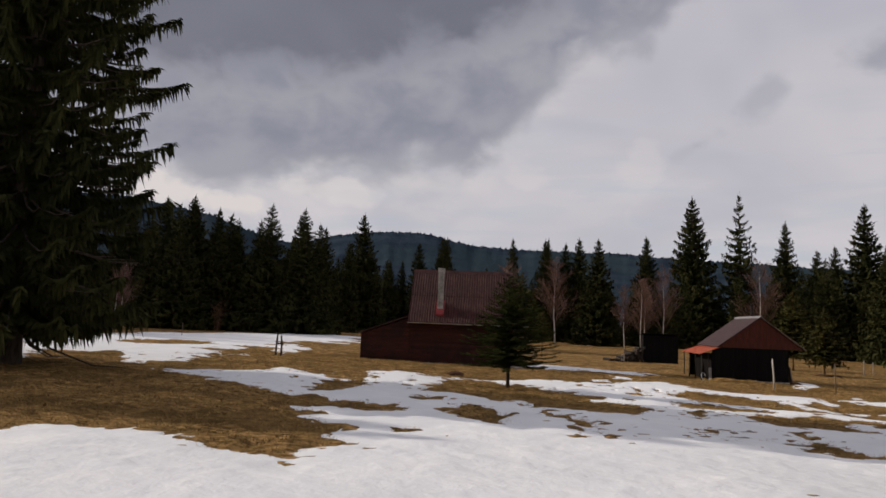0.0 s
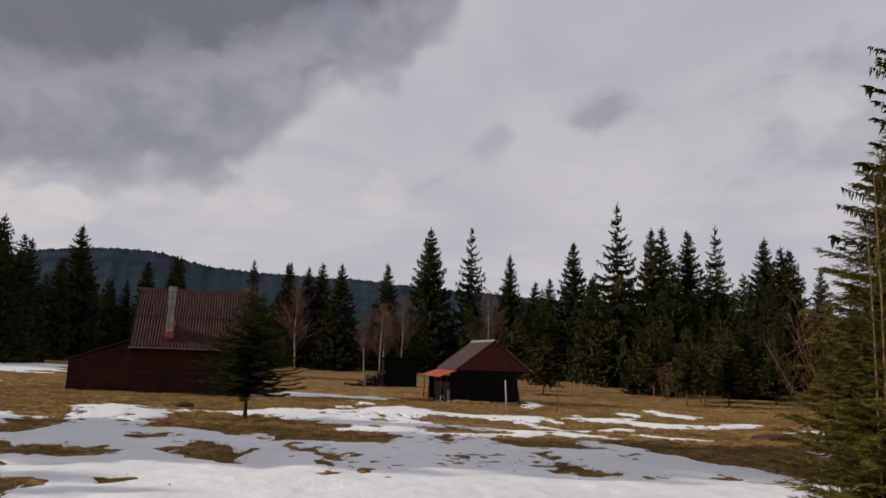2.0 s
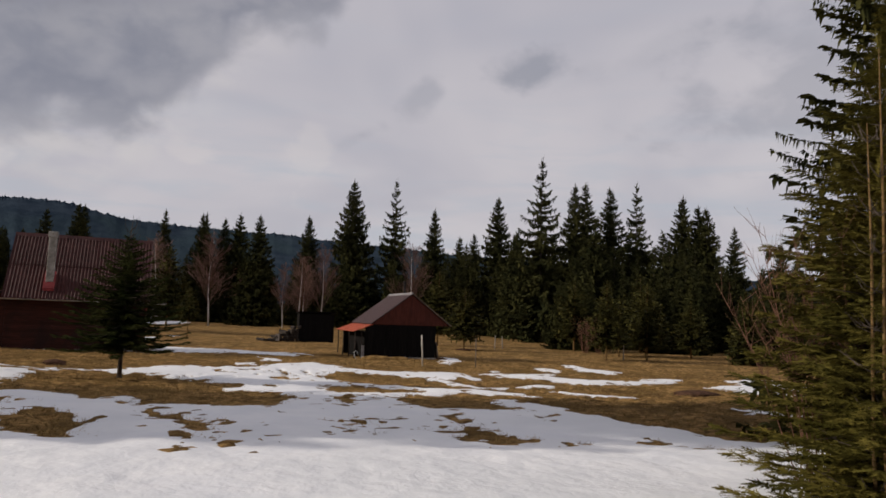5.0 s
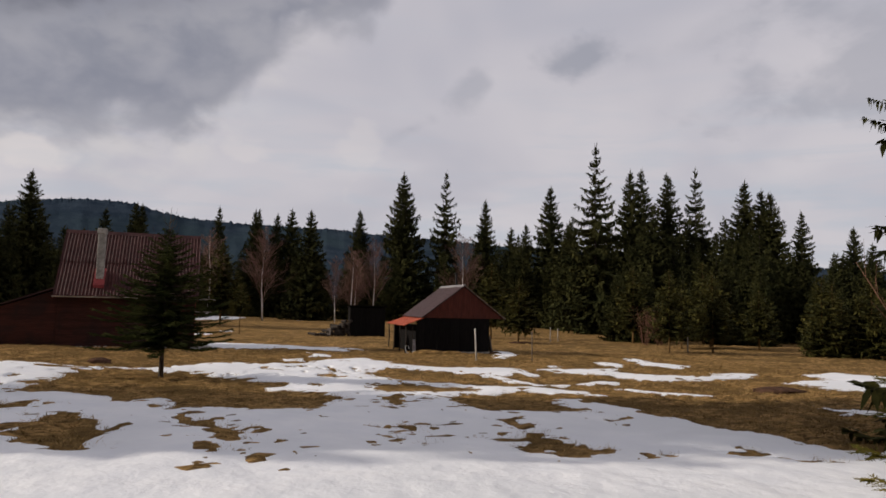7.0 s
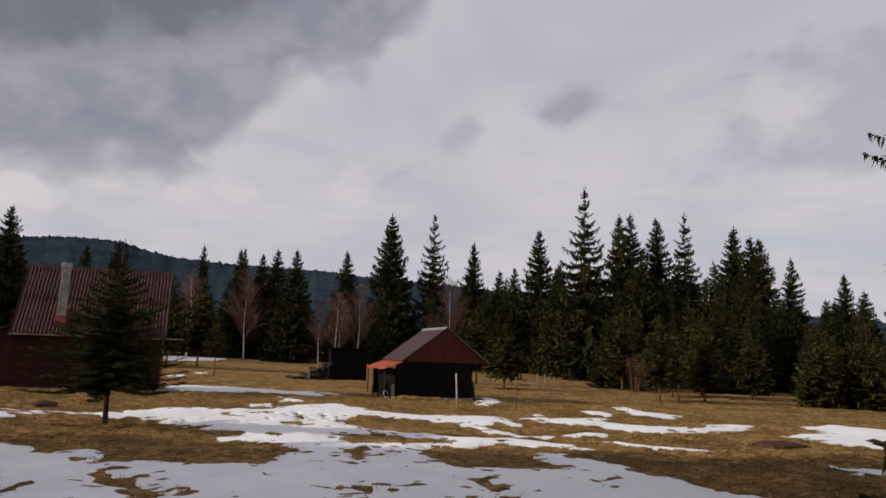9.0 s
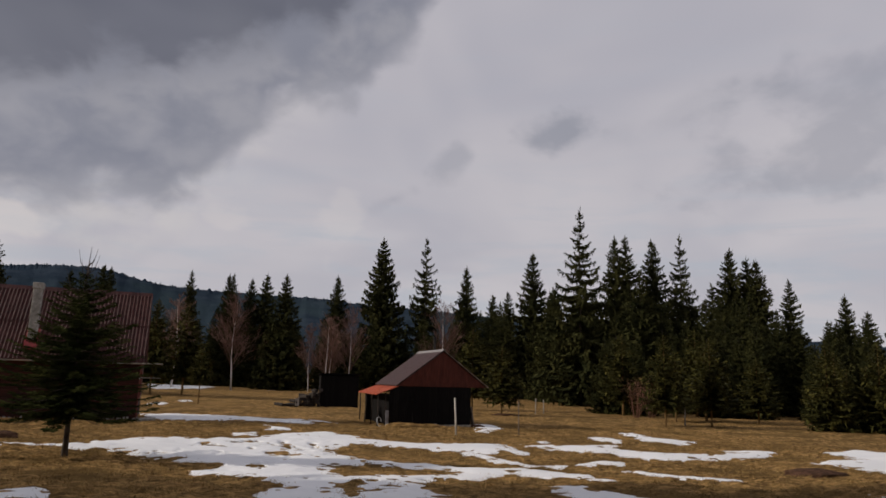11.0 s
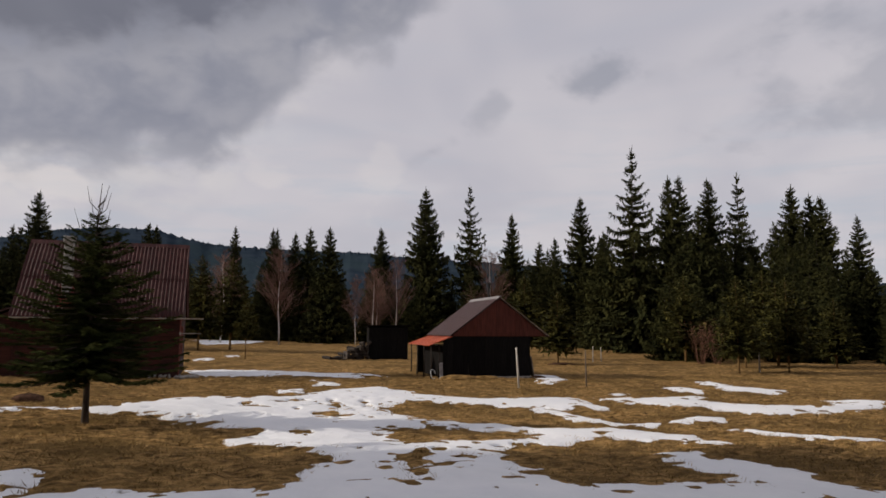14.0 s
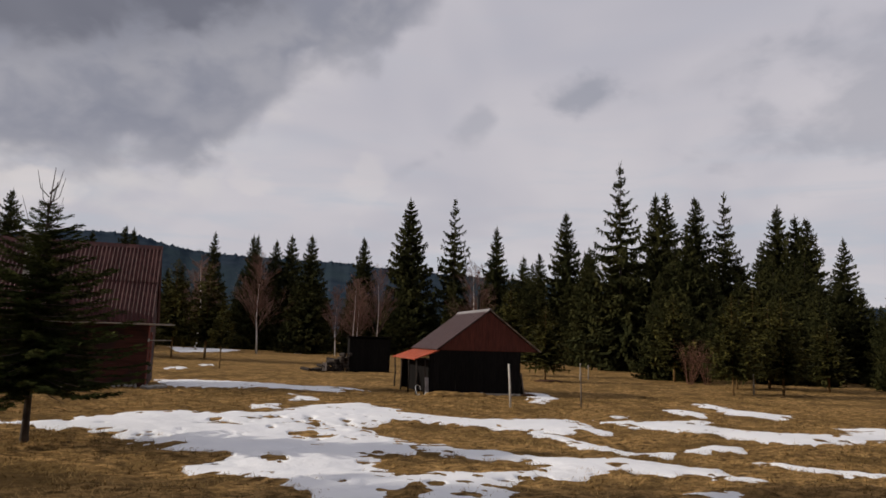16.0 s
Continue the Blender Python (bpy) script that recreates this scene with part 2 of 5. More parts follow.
PLASTIC = material("pale_plastic", (0.36, 0.37, 0.38), (0.52, 0.53, 0.54), 6.0, 0.5, 0.1, 20.0, 0.003)


# ---- mesh helpers ----
def part(name, bm, mat, parent, label="", smooth=False):
    """Links a bmesh as one mesh object under a thing or a part."""
    mesh = bpy.data.meshes.new(name)
    bm.to_mesh(mesh)
    bm.free()
    return part_mesh(name, mesh, mat, parent, label, smooth)


def part_mesh(name, mesh, mat, parent, label="", smooth=False):
    if not mesh.materials:
        mesh.materials.append(mat)
    if smooth:
        mesh.shade_smooth()
    ob = new(name, mesh)
    ob.parent = parent
    if label:
        tagged(ob, label)
    return ob


def raw_mesh(name, verts, faces):
    mesh = bpy.data.meshes.new(name)
    mesh.from_pydata(verts, [], faces)
    mesh.update()
    return mesh


def thing(name, m, label, category, group="", kind=""):
    ob = tagged(new(name), label, category, group, kind)
    ob.matrix_basis = m
    return ob


def box(bm, x0, x1, y0, y1, z0, z1, bevel=0.0):
    made = bmesh.ops.create_cube(bm, size=1.0, matrix=Matrix.LocRotScale(((x0 + x1) / 2, (y0 + y1) / 2, (z0 + z1) / 2), None, (abs(x1 - x0), abs(y1 - y0), abs(z1 - z0))))
    if bevel:
        edges = list({e for v in made["verts"] for e in v.link_edges})
        bmesh.ops.bevel(bm, geom=edges, offset=bevel, segments=1, affect="EDGES")
    return made["verts"]


def prism(bm, outline, axis, low, high):
    """A solid with the outline (pairs) swept along an axis: 'y' takes (x, z) pairs, 'x' takes (y, z), 'z' takes (x, y)."""
    def place(p, s):
        return {"y": (p[0], s, p[1]), "x": (s, p[0], p[1]), "z": (p[0], p[1], s)}[axis]
    rings = [[bm.verts.new(place(p, s)) for p in outline] for s in (low, high)]
    count = len(outline)
    bm.faces.new(rings[0])
    bm.faces.new(rings[1][::-1])
    for i in range(count):
        bm.faces.new((rings[0][i], rings[1][i], rings[1][(i + 1) % count], rings[0][(i + 1) % count]))
    bmesh.ops.recalc_face_normals(bm, faces=bm.faces)


def tube(bm, path, radii, sides=8, cap=True):
    """A tapered round bar along a path of points."""
    rings = []
    for i, p in enumerate(path):
        p = Vector(p)
        along = (Vector(path[min(i + 1, len(path) - 1)]) - Vector(path[max(i - 1, 0)])).normalized()
        side = along.orthogonal().normalized()
        up = along.cross(side)
        rings.append([bm.verts.new(p + radii[i] * (math.cos(a) * side + math.sin(a) * up)) for a in (2 * math.pi * k / sides for k in range(sides))])
    for a, b in zip(rings, rings[1:]):
        for k in range(sides):
            bm.faces.new((a[k], a[(k + 1) % sides], b[(k + 1) % sides], b[k]))
    if cap:
        bm.faces.new(rings[0][::-1])
        bm.faces.new(rings[-1])


def lattice(x, y, seed):
    """Smooth value noise in -1..1 on arrays."""
    def corner(i, j):
        h = np.sin(i * 127.1 + j * 311.7 + seed * 74.7) * 43758.5453
        return 2 * (h - np.floor(h)) - 1
    i, j = np.floor(x), np.floor(y)
    u, v = x - i, y - j
    u, v = u * u * (3 - 2 * u), v * v * (3 - 2 * v)
    return (corner(i, j) * (1 - u) + corner(i + 1, j) * u) * (1 - v) + (corner(i, j + 1) * (1 - u) + corner(i + 1, j + 1) * u) * v


def layered(x, y, scale, octaves, seed):
    total, weight = 0, 0
    for k in range(octaves):
        total = total + lattice(x * scale * 2**k, y * scale * 2**k, seed + k) * 0.55**k
        weight += 0.55**k
    return total / weight


# ---- the ground ----
def rise(x, y):
    """The lie of the land, without hummocks."""
    return 0.12 - 0.616 * np.tanh(x / 28) - 0.007 * np.minimum(y, 60) - 0.2 * np.exp(-((x + 1) ** 2 + (y - 38) ** 2) / 128) - 0.12 * np.exp(-((x - 7) ** 2 + (y - 22) ** 2) / 32)


def land(x, y):
    x, y = np.asarray(x, float), np.asarray(y, float)
    fade = np.clip((140 - np.hypot(x, y)) / 80, 0, 1)
    return rise(x, y) + fade * (0.06 * layered(x, y, 0.35, 2, 3) + 0.05 * layered(x, y, 1.3, 3, 9) + 0.05 * layered(x, y, 3.9, 2, 15))


def on(x, y, sink=0.0):
    return float(land(x, y)) - sink


def steps(*runs):
    """Coordinates from (start, stop, step) runs laid end to end."""
    return np.unique(np.concatenate([np.arange(a, b + s / 2, s) for a, b, s in runs]).round(3))


def sheet(name, xs, ys, height, keep=None):
    gx, gy = np.meshgrid(xs, ys, indexing="ij")
    z = height(gx, gy)
    verts = np.stack([gx, gy, z], -1).reshape(-1, 3)
    index = np.arange(len(verts)).reshape(gx.shape)
    quads = np.stack([index[:-1, :-1], index[1:, :-1], index[1:, 1:], index[:-1, 1:]], -1).reshape(-1, 4)
    if keep is not None:
        quads = quads[keep(gx, gy).reshape(-1)[quads].any(1)]
        used, back = np.unique(quads, return_inverse=True)
        verts, quads = verts[used], back.reshape(-1, 4)
    mesh = bpy.data.meshes.new(name)
    mesh.vertices.add(len(verts))
    mesh.vertices.foreach_set("co", verts.ravel())
    mesh.loops.add(quads.size)
    mesh.loops.foreach_set("vertex_index", quads.ravel().astype(np.int32))
    mesh.polygons.add(len(quads))
    mesh.polygons.foreach_set("loop_start", np.arange(0, quads.size, 4, dtype=np.int32))
    mesh.polygons.foreach_set("use_smooth", np.ones(len(quads), bool))
    mesh.update(calc_edges=True)
    mesh.validate()
    return mesh


def near_far(low, high, step, out):
    reach = [out * (1.035**k - 1) / 0.035 for k in range(1, 220) if out * (1.035**k - 1) / 0.035 < 60] + [60 * 1.4**k for k in range(1, 12) if 60 * 1.4**k < 3000] + [3000]
    return np.concatenate([[low - r for r in reach[::-1]], np.arange(low, high + step / 2, step), [high + r for r in reach]])


ground_mesh = sheet("ground", near_far(-14, 24, 0.1, 0.14), near_far(6, 36, 0.1, 0.14), land)
ground_mesh.materials.append(MEADOW)
tagged(new("ground", ground_mesh), "matted straw-brown dead grass of a gently hummocky meadow", "meadow", kind="structure")

# where old snow lies: outlines in plan, in order, later ones cut or cover earlier ones
COVER = []


def snow(*outline):
    COVER.append((1, np.array(outline)))


def grass(*outline):
    COVER.append((-1, np.array(outline)))


LEFT_EDGE = ((-6.5, 7.96), (-6.46, 8.62), (-5.98, 8.81), (-5.35, 8.77), (-5.01, 8.94), (-4.55, 8.7), (-4.13, 8.52), (-3.84, 7.96), (-3.62, 7.69), (-3.2, 7.57), (-2.88, 7.5), (-2.42, 7.42), (-2.35, 7.68), (-2.25, 8.15), (-1.94, 8.52), (-1.8, 8.87), (-2.16, 9.18), (-2.43, 9.69), (-2.17, 10.61), (-2.87, 11.05), (-3.4, 11.32), (-2.93, 12.23), (-3.44, 12.5), (-4, 12.66), (-3.38, 13.17), (-2.4, 13.05), (-1.83, 13.1), (-1.51, 13.95), (-2.01, 14.44), (-2.7, 14.73), (-3.48, 14.7), (-4.11, 15.09), (-5.03, 15.45), (-6.25, 16.53), (-7.23, 17.52), (-8.45, 18.5), (-9.94, 19.13), (-9.4, 19.47), (-7.61, 20.34), (-7.11, 23.58), (-6.11, 22.92), (-5.42, 21.67))
MIDDLE_EDGE = ((-4.79, 24.33), (-3.37, 26.38), (-1.94, 25.34), (-1.07, 24.96), (0.51, 24.92), (1.27, 26.21), (1.83, 27.02), (2.61, 27.38), (3.59, 27.38), (4.59, 27.37), (5.38, 27.85), (6.42, 29.53), (6.99, 30.38), (8.14, 30.23), (8.28, 29.3), (8.79, 27.33), (9.27, 26.76), (10.64, 26.01), (11.47, 25.99), (12.4, 26.13), (12.59, 25.75), (12.25, 24.29), (12.22, 23.47), (11.66, 22.86), (11.39, 23.31), (10.83, 23.1), (10.59, 23.79), (9.93, 24.34), (9.11, 24.92), (8.67, 25.4), (7.67, 25.55), (6.71, 24.53), (6.75, 23.51))
NEARER_EDGE = ((7.23, 22.91), (7.36, 22.28), (7.8, 22.3), (7.88, 21.49), (8.33, 21.11), (8.86, 20.7), (8.96, 20.4), (9.29, 20.13), (10.2, 20.05), (10.63, 19.4), (11.13, 18.93), (11.17, 18.38), (11.17, 17.83), (10.81, 17.66), (10.48, 18.07), (9.93, 18.36), (9.48, 18.85), (8.81, 18.8), (8.22, 18.45), (7.88, 18.66), (7.43, 18.42), (6.97, 17.95), (6.96, 17.6), (7.05, 17.11), (6.89, 16.32), (6.74, 15.95), (6.97, 15.65), (6.8, 15.18), (7.17, 14.98), (7.7, 15.05), (8.32, 15.08), (8.85, 15.16), (9.03, 15.53), (8.97, 16.17), (9.07, 16.87), (9.47, 17.32), (9.86, 17.11), (10.04, 16.48), (10.23, 16.05), (10.34, 15.59), (10.17, 15.15), (10.16, 14.73), (10.18, 14.31), (10.48, 12.45), (10.62, 11.79), (10.65, 11.3), (10.72, 10.89), (11.05, 10.58))
snow(*LEFT_EDGE, *MIDDLE_EDGE, *NEARER_EDGE, (14, 9.6), (60, 4), (60, -40), (-45, -40), (-45, 9), (-14, 9.5))  # all the near side
grass((-1.25, 19.93), (-1.35, 22.05), (-1.38, 23.18), (-0.95, 24.17), (-0.33, 24.68), (0.4, 24.42), (1.42, 23.86), (2.14, 23.3), (2.6, 22.07), (3.17, 21.41), (3.78, 20.77), (3.86, 20.35), (3.24, 19.85), (3.48, 19.1), (4.05, 18.9), (4.44, 18.31), (4.58, 17.63), (4.15, 16.47), (3.8, 15.45), (3.4, 15.63), (2.76, 15.75), (1.86, 16.1), (1.22, 15.65), (1.35, 16.59), (1.04, 17.34), (0.73, 17.1), (0.49, 16.78), (-0, 17.89), (-0.84, 18.46), (-1.3, 18.27), (-1.58, 19.58))  # bank round the sapling
grass((-2.72, 24.9), (-1.88, 24.22), (-0.98, 24.36), (-1.19, 24.94), (-2.02, 25.01))  # strip behind it
grass((6.08, 20.59), (6.51, 20.71), (7.05, 20.9), (7.18, 20.44), (7.89, 20.3), (8.45, 19.91), (8.41, 19.35), (7.98, 19), (7.47, 18.96), (7.01, 19.05), (6.78, 19.23), (6.4, 18.94), (5.88, 18.62), (5.86, 19.36))  # dry wedge
grass((-0.77, 14.55), (-0.18, 15.33), (0.4, 14.39), (0.76, 13.57), (0.57, 12.99), (0.57, 12.22), (0.22, 12.03), (-0.08, 12.53), (-0.56, 13.37))  # island
grass((1.35, 14.78), (1.62, 14.81), (2.02, 14.21), (2.25, 13.87), (2.28, 13.48), (2.49, 13.59), (2.42, 13.02), (2.46, 12.72), (2.12, 12.47), (1.81, 12.79), (1.9, 13.35), (1.57, 13.81), (1.41, 14.33))  # island
grass((1.73, 12.12), (1.96, 12.08), (1.93, 11.79), (1.76, 11.85))  # island
grass((2.04, 11.93), (2.24, 12.03), (2.24, 11.86), (2.06, 11.83))  # island
grass((2.25, 11.34), (2.42, 11.52), (2.6, 11.67), (2.51, 11.5), (2.31, 11.22))  # island
grass((4.64, 13.87), (4.99, 13.83), (5.05, 13.28), (4.67, 13.03), (4.56, 13.3))  # island
grass((4.07, 12.22), (4.35, 12.41), (4.31, 12.18), (4.09, 12.06))  # island
grass((4.67, 12.24), (4.97, 12.31), (4.9, 12.12), (4.69, 12.11))  # island
grass((5.15, 13.64), (5.39, 13.66), (5.21, 13.3))  # island
grass((6.44, 14.18), (6.77, 14), (6.95, 13.49), (6.63, 12.98), (6.93, 12.99), (6.63, 12.34), (6.97, 12.01), (6.97, 11.35), (6.63, 11.01), (6.22, 11.16), (6.15, 11.47), (5.85, 11.52), (5.77, 11.8), (6.13, 12.16), (5.85, 12.2), (5.58, 12.65), (5.98, 12.68), (6.23, 12.55), (6.48, 13.17), (6.42, 13.57))  # island
grass((7.13, 10.95), (7.45, 11.07), (7.65, 11.07), (7.33, 10.85), (7.08, 10.79))  # island
grass((9.63, 10.62), (9.92, 10.56), (10.18, 10.18), (9.92, 10.02), (9.67, 10.17), (9.42, 10.29))  # island
grass((8.49, 13.88), (8.73, 13.71), (8.44, 13.44))  # island
grass((8.92, 11.15), (9.24, 11.05), (9.44, 10.93), (9.08, 10.84), (8.86, 10.96))  # island
grass((5.54, 17.61), (5.85, 17.59), (5.39, 16.03), (5.18, 15.88))  # island
grass((-4.58, 17.44), (-4.41, 19.63), (-3.72, 20.61), (-3.21, 19.14), (-3.67, 17.27), (-4.29, 16.38))  # island
grass((-5.53, 22.56), (-4.57, 25.52), (-3.61, 21.58), (-3.95, 20.1), (-4.79, 20.56))  # island
grass((-1.77, 10.54), (-1.44, 10.92), (-0.96, 10.89), (-1.19, 10.43), (-1.47, 10.42))  # island
grass((-1.59, 16.57), (-1.03, 16.7), (-0.84, 16.38), (-1.42, 15.79))  # island
grass((8.95, 15.14), (9.05, 14.72), (8.77, 14.66), (8.8, 14.9))  # fleck
grass((5.57, 17.58), (5.84, 17.64), (5.71, 17.11), (5.52, 17.19))  # fleck
grass((5.44, 16.59), (5.58, 16.48), (5.43, 15.92), (5.28, 15.91))  # fleck
grass((5.61, 25.33), (6.07, 25.31), (5.79, 24.59))  # fleck
grass((5.22, 23.7), (5.73, 23.79), (5.56, 23.16), (5.22, 23.27))  # fleck
grass((3.74, 25.59), (4.17, 25.21), (3.91, 24.95))  # fleck
grass((7.26, 22.81), (7.96, 22.8), (7.8, 22.3), (7.21, 22.4))  # fleck
grass((6.38, 17.76), (6.7, 17.71), (6.53, 17.36), (6.35, 17.45))  # fleck
grass((5.83, 17.05), (6.08, 17), (5.96, 16.75), (5.81, 16.87))  # fleck
snow((10.52, 23.81), (10.73, 22.89), (10.8, 21.74), (11.06, 20.83), (11.78, 20.71), (12.91, 21.12), (13.59, 21.16), (13.19, 20.62), (12.17, 20.5), (11.23, 20.29), (10.74, 20.53), (10.34, 21.15), (10.25, 22.23), (10.2, 23.28))  # tongue
snow((4.84, 29.45), (5.52, 29.84), (5.4, 28.39), (4.81, 28.24))  # scrap
snow((6.29, 34.36), (6.79, 33.26), (6.98, 31.99), (6.26, 31.53))  # scrap
snow((13.11, 25.64), (14.24, 25.59), (15.46, 25.74), (15.76, 24.63), (15.81, 23.35), (16.54, 22.78), (17.88, 22.86), (19.74, 23.53), (19.47, 24.43), (20.73, 24.45), (21.41, 23.81), (18.93, 21.7), (17.3, 21.45), (16.06, 21.06), (15.08, 21.03), (14.55, 21.86), (14.4, 22.66), (13.71, 23.5), (13.43, 24.6))  # long streak
grass((17.17, 22.97), (18.31, 23.1), (19.28, 23.11), (17.81, 22.43), (17.04, 22.56))  # lens
snow((23.7, 23.97), (25.58, 24.1), (26.35, 23.02), (26.01, 21.64), (24.98, 19.5), (21.94, 17.4), (19.41, 17.15), (18.98, 18.17), (19.22, 19.55), (19.37, 20.77), (21.7, 21.17))  # long streak, far end
snow((15.12, 25.79), (16.86, 26.31), (16.66, 25.37), (15.88, 24.78), (15.12, 25.25))  # streak
snow((17.7, 29.23), (18.55, 29.15), (18.43, 27.66), (17.6, 27.29))  # streak
snow((20.83, 31.61), (21.43, 31.23), (20.95, 29.46), (21.75, 27.77), (20.27, 26.53), (19.19, 27.11), (19.66, 28.77))  # streak
snow((14.09, 26.92), (15.28, 27.36), (14.97, 26.58), (14.06, 26.34))  # streak
snow((12.41, 19.23), (13.01, 18.83), (13.55, 18.45), (14.22, 17.7), (13.78, 17.32), (13.12, 17.68), (12.65, 18.44))  # streak
snow((15.27, 15.58), (15.65, 15.03), (15.94, 14.34), (16.36, 13.76), (15.71, 13.3), (15.27, 13.93), (14.99, 14.75))  # low streak
snow((1.63, 42.62), (3.41, 42.66), (5.4, 41.68), (7.22, 39.72), (9.19, 38.13), (9.86, 36.77), (7.99, 35.52), (6.91, 37.27), (4.93, 37.97), (2.95, 37.79), (2.07, 38.61))  # behind the cottage
snow((16.44, 36.88), (17.17, 36.4), (16.34, 33.34), (14.04, 31))  # by the shed
snow((-0.49, 112.15), (2.2, 131.38), (7.71, 132.98), (9.45, 114.72), (6.42, 97.3), (1.41, 87.41))  # forest foot
snow((17.12, 131.7), (24.92, 143.59), (23.92, 121.36), (15.55, 104.41))  # forest foot
snow((1.72, 52.21), (2.66, 53.25), (2.84, 51.05), (1.94, 50.19))  # scrap
snow((3.52, 58.4), (4.45, 58.81), (4.4, 56.58), (3.56, 55.29))  # scrap
snow((-22.77, 30.65), (-26.61, 50.32), (-23.98, 63.18), (-19.75, 81.31), (-13.52, 74.99), (-10.57, 57.7), (-12.88, 49.28), (-13.86, 40.82), (-11.67, 31.71), (-10.57, 23.4), (-11.72, 21.2), (-14.39, 25.4), (-16.3, 25.14), (-13.99, 18.4))  # far field
grass((-12.51, 27.89), (-13.55, 35.28), (-12.43, 39.59), (-13.92, 50.02), (-11.23, 58.08), (-10.38, 49.29), (-10.75, 34.12), (-10.49, 28.43))  # far field island
grass((-19.32, 36.25), (-19.56, 41.66), (-17.3, 41.47), (-16.67, 36.75), (-17.94, 34.17))  # far field island
snow((-13.28, 42.37), (-12.87, 46.18), (-10.59, 39.71), (-10.25, 34.43))  # pole foot


def inside(x, y, outline):
    """Metres inside the outline, negative outside."""
    far, odd = np.full(x.shape, 1e9), np.zeros(x.shape, bool)
    for (ax, ay), (bx, by) in zip(outline, np.roll(outline, -1, 0)):
        dx, dy = bx - ax, by - ay
        s = np.clip(((x - ax) * dx + (y - ay) * dy) / (dx * dx + dy * dy + 1e-9), 0, 1)
        far = np.minimum(far, (x - ax - s * dx) ** 2 + (y - ay - s * dy) ** 2)
        if dy:
            odd ^= ((ay > y) != (by > y)) & (x < ax + (y - ay) * dx / dy)
    return np.where(odd, 1, -1) * np.sqrt(far)


def cover(x, y):
    """Metres into the snow cover, negative on bare grass, with a ragged edge."""
    shape = x.shape
    x, y = x.ravel(), y.ravel()
    wx = x + 0.10 * layered(x, y, 1.3, 3, 21)
    wy = y + 0.16 * layered(x, y, 1.3, 3, 31)
    f = np.full(x.shape, -3.0)
    for sign, outline in COVER:
        (lx, ly), (hx, hy) = outline.min(0) - 3, outline.max(0) + 3
        pick = (wx > lx) & (wx < hx) & (wy > ly) & (wy < hy)
        d = inside(wx[pick], wy[pick], outline)
        f[pick] = np.maximum(f[pick], d) if sign > 0 else np.minimum(f[pick], -d)
    broken = np.clip((y - 20) / 14, 0, 1) * np.clip((-2 - x) / 5, 0, 1)
    f = f + (0.12 - 0.04 * np.clip((y - 16) / 4, 0, 1)) * layered(x, y * 0.8, 3.1, 3, 41) + 0.06 * layered(x, y, 8.0, 2, 47) + 0.03 + 0.04 * np.clip((16 - y) / 2, 0, 1) + 2.4 * broken * (layered(x * 0.2, y * 0.6, 0.8, 3, 55) - 0.05)
    # grass tops that break through where the snow thins out
    thin = np.clip(1 - f / 1.1, 0, 1) * np.clip((y - 6) / 3, 0, 1)
    f = f - 2.4 * thin * np.maximum(0, layered(x * 0.8, y * 1.1, 3.4, 3, 81) - 0.36)
    f = f - 5.0 * np.clip((y - 15) / 3, 0, 1) * np.clip((9 - x) / 3, 0, 1) * np.maximum(0, layered(x, y * 0.8, 2.9, 3, 83) - 0.33)
    return f.reshape(shape)


def snow_top(x, y):
    f = cover(x, y)
    thick = np.where(f > 0, 0.020 * (1 - np.exp(-np.maximum(f, 0) / 0.2)), f * 0.22)
    deep = np.clip(f / 1.5, 0, 1)
    hummock = 0.06 * layered(x, y, 0.35, 2, 3) + 0.05 * layered(x, y, 1.3, 3, 9)
    fade = np.clip((140 - np.hypot(x, y)) / 80, 0, 1)
    return rise(x, y) + fade * hummock * (1 - 0.6 * deep) + np.maximum(thick, -0.1) + 0.045 * deep + 0.02 * deep * layered(x, y, 2.5, 3, 61)


snow_mesh = sheet("snow_cover", steps((-60, -10, 0.3), (-10, 15, 0.055), (15, 30, 0.12), (30, 60, 0.3)), steps((-40, 5, 0.4), (5, 22, 0.06), (22, 36, 0.1), (36, 112, 0.3)), snow_top, lambda x, y: cover(x, y) > -0.45)
snow_mesh.materials.append(SNOW)
tagged(new("snow_cover", snow_mesh), "patchy melting old snow lying on the meadow with ragged edges", "snow", kind="structure")


